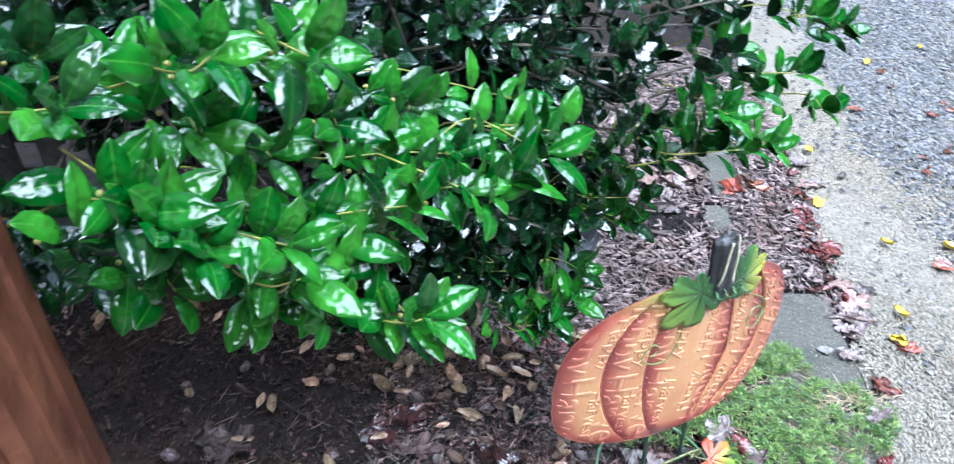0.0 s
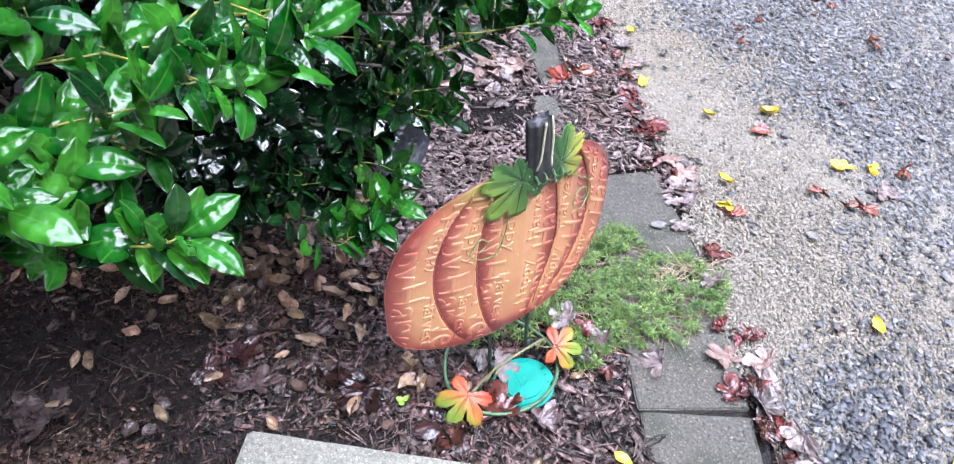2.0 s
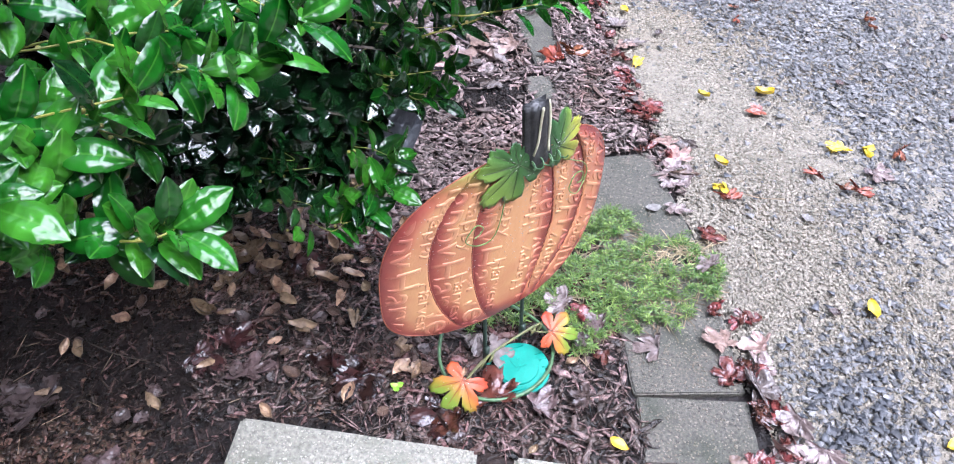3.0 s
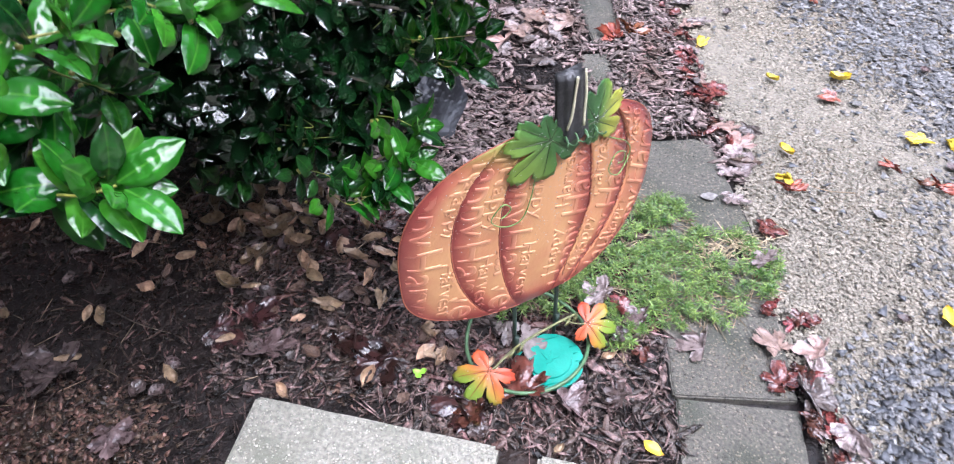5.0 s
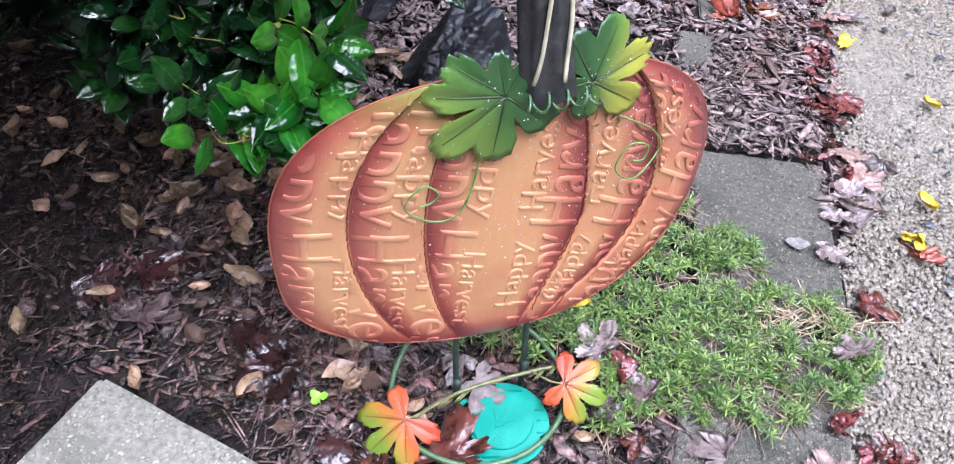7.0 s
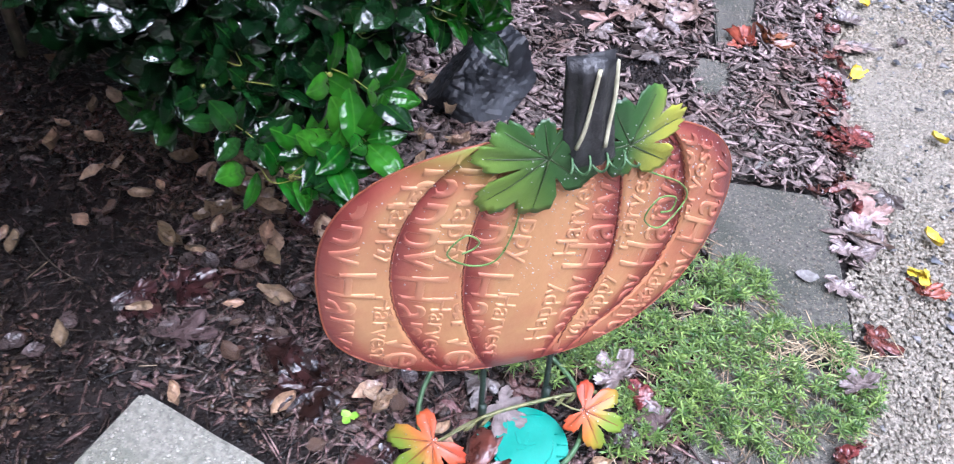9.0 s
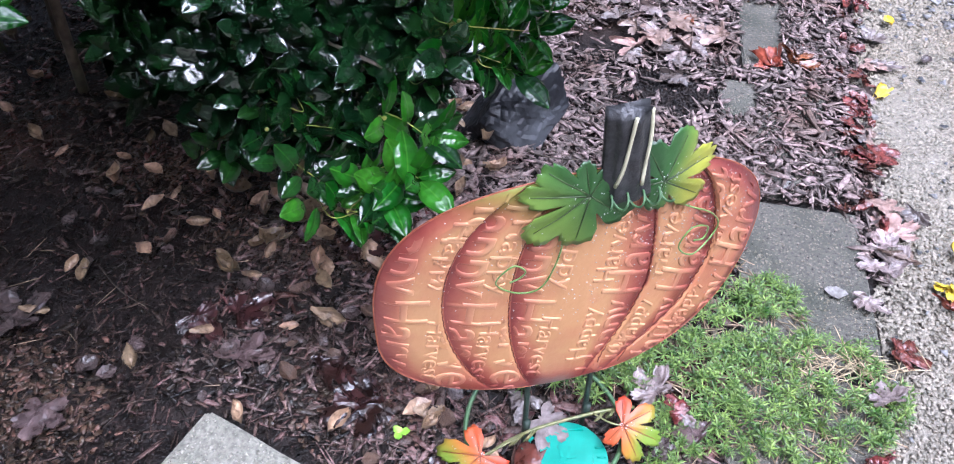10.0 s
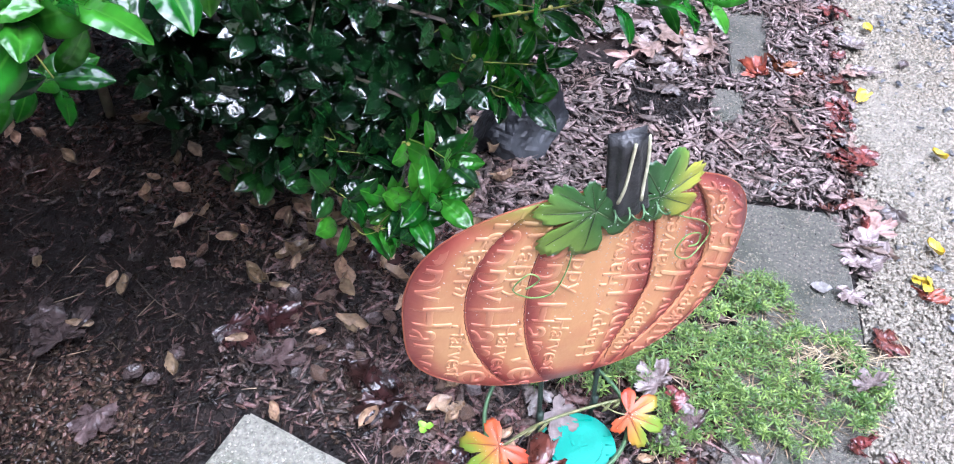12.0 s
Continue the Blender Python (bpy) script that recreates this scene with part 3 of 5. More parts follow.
for i, (u, lx) in enumerate([(0.0, 0.405), (0.468, 0.215)]):
    e = Vector((0.9604, -0.2786, 0))
    d = Vector((-0.2786, -0.9604, 0))
    c = Vector((-0.009, 0.976, 0.02)) + e * (u + lx / 2) + d * 0.2
    ob = part("concrete_block", slab(lx, 0.40, 0.07, 0.006, 0.002, 11 + i), BLOCK)
    ob.matrix_world = pose(*c, 0, 0, -16.2)
    tagged(ob, "pale concrete stepping block with a pebbled surface", "concrete block", "stepping blocks")
    k = 3200
    px, py = rng.uniform(-lx / 2 + 0.006, lx / 2 - 0.006, k), rng.uniform(-0.19, 0.194, k)
    rr = rng.uniform(0.0008, 0.0036, k) * rng.uniform(0.4, 1.0, k)
    agg = swarm("aggregate", OCTA_V, OCTA_F, strewn(k, px, py, np.full(k, 0.0004), np.stack([rr * 1.2, rr], -1), rr * 0.5, 0.1, rng), PEBBLE, ob, jitter=0.3, rng=rng)
    agg["kind"] = "stuff"


def bare(x, y):
    """True where no mulch lies: on the blocks, the near pavers and the driveway."""
    u, d = (x + 0.009) * 0.9604 - (y - 0.976) * 0.2786, -(x + 0.009) * 0.2786 - (y - 0.976) * 0.9604
    on_block = (u > -0.012) & (u < 0.70) & (d > -0.012)
    on_paver = (x > 0.668 + 0.06 * np.clip(y - 0.8, 0, 1) + 0.012 * np.sin(37 * y)) & (x < 0.895) & (y < 1.585 + 0.012 * np.sin(41 * x))
    far_paver = ((x > 0.66) & (x < 0.725) & (y > 1.82) & (y < 1.94)) | ((x > 0.685) & (x < 0.775) & (y > 1.98) & (y < 2.24))
    return on_block | on_paver | far_paver | (x > kerb(y) - 0.005)


def bark(name, n, box, length, width, material, label, lift, rng, tilt=0.16):
    x, y = rng.uniform(box[0], box[1], n), rng.uniform(box[2], box[3], n)
    hole = np.exp(-((x - 0.56) / 0.09) ** 2 - ((y - 1.865) / 0.075) ** 2) + np.exp(-((x - 0.42) / 0.08) ** 2 - ((y - 2.02) / 0.06) ** 2)
    keep = ~bare(x, y) & (rng.uniform(0, 1, n) > np.minimum(0.96, 1.7 * hole))
    x, y = x[keep], y[keep]
    n = len(x)
    ln = length[0] + (length[1] - length[0]) * rng.uniform(0, 1, n) ** 2.2
    wd = np.minimum(width[0] + (width[1] - width[0]) * rng.uniform(0, 1, n) ** 1.6, ln * 0.6)
    base = np.where((x > 0.65) & (x < 0.90) & (y > 1.6) & (y < 2.65), np.maximum(lie(x, y), 0.001), lie(x, y))
    z = base + rng.uniform(0.15, 1.0, n) * lift
    big = length[1] > 0.03
    return tagged(swarm(name, SHRED_V if big else FRUST_V, SHRED_F if big else FRUST_F, strewn(n, x, y, z, np.stack([ln / 2, wd / 2], -1), wd * 0.16 + 0.0004, tilt, rng), material, jitter=0.35, rng=rng), label, "mulch", kind="stuff")


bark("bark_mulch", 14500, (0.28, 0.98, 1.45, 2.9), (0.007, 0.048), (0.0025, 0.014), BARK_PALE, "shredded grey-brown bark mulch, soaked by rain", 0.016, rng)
bark("bark_mulch", 1500, (0.04, 0.29, 1.40, 2.05), (0.010, 0.050), (0.004, 0.017), BARK_PALE, "grey-brown bark flakes under the edge of the holly", 0.014, rng)
bark("bark_mulch", 2300, (0.22, 0.72, 0.72, 1.5), (0.010, 0.064), (0.004, 0.019), BARK_WET, "shredded dark bark mulch round the sign's feet", 0.010, rng)
bark("bark_shreds", 2600, (0.15, 0.72, 0.72, 1.5), (0.012, 0.070), (0.0014, 0.0045), BARK_WET, "thin fibres of shredded bark round the sign's feet", 0.012, rng)
bark("bark_shreds", 3200, (-1.0, 0.35, 0.72, 2.0), (0.010, 0.060), (0.0012, 0.0040), BARK_SHADE, "thin fibres of bark and stalks, darkened for shade, over soil", 0.009, rng)
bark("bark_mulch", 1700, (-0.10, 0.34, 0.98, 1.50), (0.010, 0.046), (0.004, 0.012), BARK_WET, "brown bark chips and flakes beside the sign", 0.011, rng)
bark("bark_mulch", 3600, (-1.0, 0.35, 0.72, 2.1), (0.008, 0.042), (0.003, 0.010), BARK_SHADE, "sparse brown bark chips, darkened for shade, on soil", 0.008, rng)
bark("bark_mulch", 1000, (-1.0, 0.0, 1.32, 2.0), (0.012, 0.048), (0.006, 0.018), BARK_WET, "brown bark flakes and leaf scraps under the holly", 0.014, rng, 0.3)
bark("soil_crumbs", 16000, (0.25, 0.98, 1.5, 2.5), (0.004, 0.020), (0.002, 0.008), BARK_SHADE, "fine dark crumbs of bark between the mulch", 0.007, rng, 0.35)
bark("soil_crumbs", 47000, (-0.9, 0.72, 0.72, 2.1), (0.003, 0.017), (0.002, 0.0065), CRUMB_SHADE, "fine crumbs of rotted bark over the soil, darkened for shade", 0.006, rng, 0.35)
for cx, cy, rx, ry, k in ((-0.30, 0.92, 0.16, 0.13, 1500), (-0.02, 1.30, 0.20, 0.07, 700), (0.20, 1.04, 0.12, 0.06, 500), (-0.25, 1.42, 0.30, 0.08, 900)):
    x, y = rng.normal(cx, rx * 0.5, k), rng.normal(cy, ry * 0.5, k)
    keep = ~bare(x, y)
    x, y = x[keep], y[keep]
    ln = rng.uniform(0.003, 0.015, len(x))
    tagged(swarm("leaf_litter", SHRED_V, SHRED_F, strewn(len(x), x, y, lie(x, y) + rng.uniform(0.002, 0.009, len(x)), np.stack([ln / 2, ln * 0.3], -1), ln * 0.08, 0.3, rng), LITTER, jitter=0.4, rng=rng),
           "reddish brown crumbs of rotted leaves on the soil", "leaf litter", kind="stuff")
n = 2600
x, y = rng.normal(0.56, 0.075, n), rng.normal(1.865, 0.06, n)
ln = rng.uniform(0.002, 0.012, n)
tagged(swarm("soil_crumbs", FRUST_V, FRUST_F, strewn(n, x, y, lie(x, y) + rng.uniform(0.0, 0.006, n), np.stack([ln / 2, ln * 0.38], -1), ln * 0.2, 0.4, rng), SOIL, jitter=0.4, rng=rng),
       "wet black crumbs of bare soil behind the sign", "soil", kind="stuff")
n = 60
x, y = rng.uniform(-0.6, 0.65, n), rng.uniform(0.75, 1.7, n)
keep = ~bare(x, y)
x, y = x[keep], y[keep]
n = len(x)
tagged(swarm("pine_straw", BOX_V, BOX_F, strewn(n, x, y, lie(x, y) + 0.010, np.stack([rng.uniform(0.010, 0.032, n), np.full(n, 0.0005)], -1), np.full(n, 0.0006), 0.08, rng), STRAW, rng=rng),
       "thin dry stalks and needles lying on the soil", "straw", kind="stuff")


# ---- the pumpkin garden sign ----
SIGN = pose(0.4826, 1.0648, 0, 0, 0, 31)
HALF, MID, TALL = 0.2225, 0.3165, 0.1745
SEAMS = [-0.169, -0.099, 0.063, 0.148]


def half_width(z, side):
    """Half the panel's width at a height; the side with the first lobes is widest a little lower."""
    if side < 0:
        wide_at, reach, e = 0.262, 0.2395, (2.4 if z > 0.262 else 4.2)
    else:
        wide_at, reach, e = 0.305, HALF, (1.9 if z > 0.305 else 2.6)
    q = (z - wide_at) / (MID + TALL - wide_at) if z > wide_at else (wide_at - z) / (wide_at - MID + TALL)
    return reach * max(0.0, 1 - min(1.0, q) ** e) ** (1 / e)


def lean_of(x, z):
    """How far the seams of the second half swing back towards the foot."""
    return (0.27 * min(0.0, z - 0.30) - 4.2 * max(0.0, 0.26 - z) ** 2) * min(1.0, max(0.0, (x + 0.05) / 0.11))


def meridian(x, z):
    """The lobe coordinate of a place on the panel: constant along a seam."""
    g = math.sqrt(max(0.06, 1 - ((z - 0.30) / 0.212) ** 2))
    return (x - lean_of(x, z)) / g


def on_meridian(c, z):
    g = math.sqrt(max(0.06, 1 - ((z - 0.30) / 0.212) ** 2))
    x = c * g
    for _ in range(4):
        x = c * g + lean_of(x, z)
    return x


def lobe(c):
    """How far a lobe coordinate lies across its lobe (0 to 1), and the lobe's width."""
    ends = [-0.262, *SEAMS, 0.262]
    for a, b in zip(ends, ends[1:]):
        if c <= b or b == ends[-1]:
            return min(1.0, max(0.0, (c - a) / (b - a))), b - a
    return 0.5, 0.1


def relief(x, z):
    """How far the pressed sheet stands out towards the viewer."""
    t, wide = lobe(meridian(x, z))
    if x > -0.02:
        t = 1 - t
    out = 0.0062 * (wide / 0.09) ** 0.5 * min(1.0, t / 0.5) ** 0.7 * (1 - 0.35 * max(0.0, t - 0.5) / 0.5) * min(1.0, (1 - t) * wide / 0.004) ** 0.5
    rim = min(half_width(z, -1 if x < 0 else 1) - abs(x), (TALL - abs(z - MID)) * 1.3)
    return out * min(1.0, max(0.0, rim / 0.022)) ** 0.6 * min(1.0, 0.35 + max(0.0, z - MID + TALL) / 0.16)


def front(x, z, out=0.0):
    """A place on the sign's face, in the sign's own axes."""
    return (x, (1.066 if x < 0 else 0.85) * x * x + 0.032 * z + 0.003 - relief(x, z) - out, z)


def shade_of(x, z):
    """Airbrush tone: 0 at seams and rim, 1 in the middle of a lobe."""
    t, wide = lobe(meridian(x, z))
    side = -1 if x < 0 else 1
    rim = (half_width(z, side) - abs(x))
    edge = min(rim, (TALL - abs(z - MID)) * 1.1)
    seam = t * wide if x < 0 else (1 - t) * wide
    if not SEAMS[0] < meridian(x, z) < SEAMS[-1]:
        seam = 0.068
    low = max(0.0, 1 - (z - MID + TALL) / 0.075)
    tone = min(1.0, 0.12 + 0.9 * min(1.0, seam / (0.036 if x < 0 else 0.050))) * min(1.0, 0.14 + edge / 0.040)
    return max(0.0, tone * (1 - 0.30 * low) - 0.28 * max(0.0, min(1.0, (x - 0.03) / 0.15)) - 0.06 * max(0.0, min(1.0, (-x - 0.08) / 0.10)))


def green_of(x, z):
    return max(0.0, min(1.0, (z - 0.435) / 0.045)) * max(0.0, 1 - abs(x + 0.06) / 0.15)


COLUMNS_DOWN = [(-0.208, 1), (-0.170, 0), (-0.140, 1), (-0.115, 0), (-0.076, 1), (-0.048, 0)]
COLUMNS_UP = [(-0.003, 0), (0.028, 1), (0.064, 0), (0.104, 1), (0.140, 0), (0.178, 1)]
sign = empty("pumpkin_sign", SIGN, "embossed orange metal pumpkin garden sign on stakes, beaded with rain", "garden ornament")
rows, pieces = 110, (34, 30, 60, 36, 40)
cols = sum(pieces)
v, tone, green = [], [], []
for j in range(rows + 1):
    z = MID + TALL * math.sin((j / rows - 0.5) * math.pi) * 0.9995
    lo, hi = -half_width(z, -1), half_width(z, 1)
    ends = [lo, *(min(hi, max(lo, on_meridian(c, z))) for c in SEAMS), hi]
    line = [lo]
    for p, q, k in zip(ends, ends[1:], pieces):
        line += [p + (q - p) * (i + 1) / k for i in range(k)]
    for x in line:
        v.append(front(x, z))
        tone.append(shade_of(x, z))
        green.append(green_of(x, z))
f = [(j * (cols + 1) + i, j * (cols + 1) + i + 1, (j + 1) * (cols + 1) + i + 1, (j + 1) * (cols + 1) + i) for j in range(rows) for i in range(cols)]
panel = mesh_ob("panel", v, f, PUMPKIN, sign, "orange sheet-metal face pressed into pumpkin lobes")
set_attribute(panel.data, "tone", tone)
set_attribute(panel.data, "green", green)
thicken(panel, 0.0016, -1.0)
rim = []
for k in range(160):
    a = 2 * math.pi * k / 160
    z = MID + TALL * math.sin(a) * 0.999
    side = 1 if math.cos(a) > 0 else -1
    rim.append(front(side * half_width(z, side), z, 0.0))
wire("rolled_rim", rim, 0.0010, RIM, sign, "dark rolled edge of the sheet", closed=True, sides=6)

for c in SEAMS:
    pts = []
    for k in range(90):
        z = MID - TALL * 0.93 + TALL * (1.86 if c < 0 else 1.80) * k / 89
        x = on_meridian(c, z)
        if abs(x) < half_width(z, -1 if x < 0 else 1) - 0.004:
            pts.append(front(x + 0.0006 * math.sin(k * 1.9), z, 0.0004 + 0.0003 * math.sin(k * 2.7)))
    wire("seam_ridge", pts, 0.0009, SEAM, panel, "thin dark crimped ridge along a seam", sides=5)


def emboss(word, x_base, x_top, z_start, z_end):
    """A pressed word that runs up or down the face from z_start to z_end; its letters stand between two offsets across the face."""
    cu = bpy.data.curves.new("lettering", "FONT")
    cu.body, cu.size, cu.extrude, cu.bevel_depth, cu.bevel_resolution, cu.resolution_u, cu.offset = word, 1.0, 0.012, 0.040, 3, 3, -0.032
    tmp = bpy.data.objects.new("lettering", cu)
    scene.collection.objects.link(tmp)
    bpy.context.view_layer.update()
    me = bpy.data.meshes.new_from_object(tmp.evaluated_get(bpy.context.evaluated_depsgraph_get()))
    bpy.data.objects.remove(tmp)
    bm = bmesh.new()
    bm.from_mesh(me)
    bmesh.ops.subdivide_edges(bm, edges=[e for e in bm.edges if e.calc_length() > 0.16], cuts=2)
    x0, x1 = min(q.co.x for q in bm.verts), max(q.co.x for q in bm.verts)
    dead = []
    for q in bm.verts:
        z = z_start + (z_end - z_start) * (q.co.x - x0) / (x1 - x0)
        across = (x_top - x_base) * q.co.y / 0.72
        x = x_base + across + 0.10 * (z - 0.30) - 1.6 * max(0.0, z - 0.36) ** 2 * max(-1.0, min(1.0, x_base / 0.12))
        z += (across - 0.5 * (x_top - x_base)) * (-0.2 - 2.0 * (x_base + 0.075))
        if abs(z - MID) > TALL * 0.965 or abs(x) > half_width(z, -1 if x < 0 else 1) - 0.005:
            dead.append(q)
        t, wide = lobe(meridian(x, z))
        if SEAMS[0] - 0.02 < meridian(x, z) < SEAMS[-1] + 0.02 and min(t, 1 - t) * wide < 0.0028 and q not in dead:
            dead.append(q)
        q.co = front(x, z, 0.0020 * (q.co.z / 0.052))
    bmesh.ops.delete(bm, geom=dead, context="VERTS")
    across_seam = [g for g in bm.faces if len({sum(meridian(q.co.x, q.co.z) > c for c in SEAMS) for q in g.verts}) > 1]
    bmesh.ops.delete(bm, geom=across_seam, context="FACES")
    ts = [(min(1.0, shade_of(q.co.x, q.co.z) + 0.09), green_of(q.co.x, q.co.z)) for q in bm.verts]
    ob = part("lettering", bm, LETTER, panel, smooth=True)
    set_attribute(ob.data, "tone", [a for a, _ in ts])
    set_attribute(ob.data, "green", [b for _, b in ts])
    return ob


for x, big in COLUMNS_DOWN:
    if big:
        emboss("Happy", x - 0.027, x + 0.027, 0.490, 0.326)
        emboss("Harvest", x - 0.027, x + 0.027, 0.316, 0.105)
    else:
        emboss("Happy", x - 0.010, x + 0.013, 0.440, 0.328)
        emboss("Harvest", x - 0.013, x + 0.009, 0.283, 0.166)
for x, big in COLUMNS_UP:
    fall = 0.030 * max(0.0, min(1.0, (x - 0.03) / 0.06))
    if big:
        emboss("Happy", x + 0.028, x - 0.029, 0.150 - fall, 0.286 - fall)
        emboss("Harvest", x + 0.028, x - 0.029, 0.298 - fall, 0.490 - fall)
    else:
        emboss("Happy", x + 0.008, x - 0.016, 0.190 - 0.3 * fall, 0.290 - 0.7 * fall)
        emboss("Harvest", x + 0.014, x - 0.013, 0.330 - fall, 0.446 - 0.5 * fall)

# stem: a half-round, ridged and leaning cut stalk
v, f = [], []
for j in range(13):
    t = j / 12
    z = 0.466 + 0.105 * t
    half, lean = 0.028 - 0.007 * t ** 0.7, 0.004 - 0.013 * t
    for i in range(25):
        a = math.pi * i / 24
        r = 1 + 0.07 * math.cos(9 * a) + 0.02 * math.sin(5 * t + 3 * a)
        v.append((lean + half * r * math.cos(a), 0.012 - 0.020 * r * math.sin(a), z + (0.004 * math.sin(11 * a) if j == 12 else 0)))
f = [(j * 25 + i, j * 25 + i + 1, (j + 1) * 25 + i + 1, (j + 1) * 25 + i) for j in range(12) for i in range(24)]
f.append(tuple(12 * 25 + i for i in range(25)))
stem = mesh_ob("stem", v, f, STEM, sign, "black ridged metal stalk with cream stripes")
for x0, x1, bend in ((-0.015, -0.006, 0.003), (0.010, 0.012, 0.004)):
    pts = []
    for j in range(14):
        t = j / 13
        x = x0 + (x1 - x0) * t + bend * math.sin(2.2 * t) - 0.006 * t
        z = 0.488 + 0.084 * t
        half, lean = 0.028 - 0.007 * ((z - 0.47) / 0.105) ** 0.7, 0.004 - 0.013 * (z - 0.47) / 0.105
        a = math.acos(max(-1, min(1, (x - lean) / half)))
        pts.append((x, 0.012 - 0.020 * (1 + 0.07 * math.cos(9 * a)) * math.sin(a) - 0.0022, z))
    wire("stripe", pts, 0.0019, CREAM, stem, "cream painted stripe", sides=6)


def metal_leaf(name, lobes, notch, size, m, material, vein, label, warm_at, seed, cup, fold=0.0, bright_at=None, warmth=1.0, broad=1.0):
    """A pressed metal leaf with raised veins; warm_at, bright_at: directions (degrees) of the second paint and of the light tips."""
    v, f, tone = leaf5([(q[0], q[1] * size, *q[2:]) for q in lobes], notch, 8, 0.05, cup, fold, seed, broad)
    lobes = [q[:2] for q in lobes]
    ob = mesh_ob(name, v, f, material, sign, label)
    if bright_at is not None:
        top = max(r for _, r in lobes) * size
        tone = [max(0.0, min(1.0, 0.24 + 0.60 * (x * math.cos(radians(bright_at)) + y * math.sin(radians(bright_at))) / top)) for x, y, _ in v]
    set_attribute(ob.data, "tone", [t * 1.05 for t in tone])
    warm = []
    for (x, y, _), t in zip(v, tone):
        d = abs((math.degrees(math.atan2(y, x)) - warm_at + 180) % 360 - 180)
        warm.append(warmth * max(0.0, min(1.0, (t - 0.25) / 0.35)) * max(0.0, min(1.0, 1.9 - d / 48)))
    set_attribute(ob.data, "warm", warm)
    thicken(ob, 0.0012, -1.0)
    ob.matrix_basis = m
    drops = random.Random(seed).sample([q for q, t in zip(v, tone) if t > 0.15], 34)
    dr = np.array([0.0004 + 0.0007 * random.Random(i + seed).random() for i in range(34)])
    dots = swarm("rain_bead", OCTA_V, OCTA_F, strewn(34, *np.array(drops).T + np.array([[0], [0], [0.0003]]), np.stack([dr, dr], -1), dr, 0.1, np.random.default_rng(seed)), WATER, ob, smooth=True)
    dots["kind"] = "stuff"
    for a, r in lobes:
        pts = []
        for t in np.linspace(0.02, 0.86, 8):
            d = t * r * size
            q = d / (max(s for _, s in lobes) * size)
            x, y = d * math.cos(radians(a)), d * math.sin(radians(a))
            top = max(s for _, s in lobes) * size
            pts.append((x, y, cup * q * q * top + fold * abs(y) - 0.035 * top * q ** 0.5 + 0.03 * top * noise.noise(Vector((x / top * 2.2 + seed, y / top * 2.2, 3))) + 0.0004))
        wire("vein", pts, 0.0011, vein, ob, sides=5, taper=0.3)
    return ob


def facing(x, z, out, turn, tip=0.0, yaw=0.0):
    """A pose on the sign's face with the leaf's z axis towards the viewer; turn: degrees in the face."""
    p = front(x, z, out)
    return pose(*p, 90 - tip, 0, yaw) @ pose(0, 0, 0, 0, 0, turn)


metal_leaf("leaf", [(58, 0.50, 0.8), (100, 0.62, 0.72), (144, 0.94, 0.88), (178, 1.05, 0.42), (222, 1.28, 0.84), (262, 1.08, 0.46), (318, 0.88, 0.55)], 0.66, 0.062, facing(-0.035, 0.476, 0.014, 0, 6, -6), LEAF_GREEN, VEIN, "green painted metal leaf with dark veins", 214, 3, -0.10, bright_at=214, warmth=0.22, broad=1.22)
metal_leaf("leaf", [(62, 0.94, 0.78), (116, 0.84, 0.5), (185, 0.42, 0.8), (262, 0.62, 0.6), (322, 1.16, 0.46), (8, 1.04, 0.66)], 0.64, 0.060, facing(0.042, 0.474, 0.014, 0, 6, 8), LEAF_GREEN, VEIN, "green metal leaf fading to yellow at its tips", -15, 5, -0.10, bright_at=-12, broad=1.22)

# wire: two tendrils and the coil that ties the leaves on
for pts in ([(-0.046, 0.452), (-0.051, 0.425), (-0.058, 0.380), (-0.072, 0.344), (-0.096, 0.337), (-0.119, 0.360), (-0.103, 0.385), (-0.089, 0.374), (-0.094, 0.364), (-0.106, 0.363)],
            [(0.046, 0.466), (0.056, 0.440), (0.085, 0.419), (0.124, 0.388), (0.140, 0.358), (0.110, 0.337), (0.084, 0.360), (0.094, 0.386), (0.118, 0.376), (0.116, 0.361), (0.100, 0.367)]):
    line = smooth_line([front(x, z, 0.006 + 0.008 * (k / len(pts))) for k, (x, z) in enumerate(pts)], 8)
    wire("tendril", line, 0.0010, TENDRIL, sign, "curled light green wire tendril", sides=6)
coil = [(-0.024 + 0.066 * t, -0.012 - 0.008 * math.cos(2 * math.pi * 4 * t), 0.474 - 0.004 * t + 0.007 * math.sin(2 * math.pi * 4 * t)) for t in np.linspace(0, 1, 100)]
wire("coil", coil, 0.0012, WIRE, sign, "green wire coil at the stalk's foot", sides=6)

# stakes, hoop, cross bar and the two orange leaves at the foot
for x in (-0.066, 0.020):
    wire("stake", [(x, 0.024, 0.20), (x, 0.016, 0.06), (x, 0.012, -0.10)], 0.0036, STAKE, sign, "dark green steel stake", sides=8)
    wire("sleeve", [(x, 0.010, 0.030), (x, 0.010, 0.058)], 0.0050, STAKE, sign, "dark green sleeve on the stake", sides=10)
hoop = [(-0.035 + 0.108 * math.cos(a), 0.018 + 0.100 * math.sin(a), 0.010 + 0.035 * max(0.0, math.sin(a)) ** 2) for a in np.arange(64) * 2 * math.pi / 64]
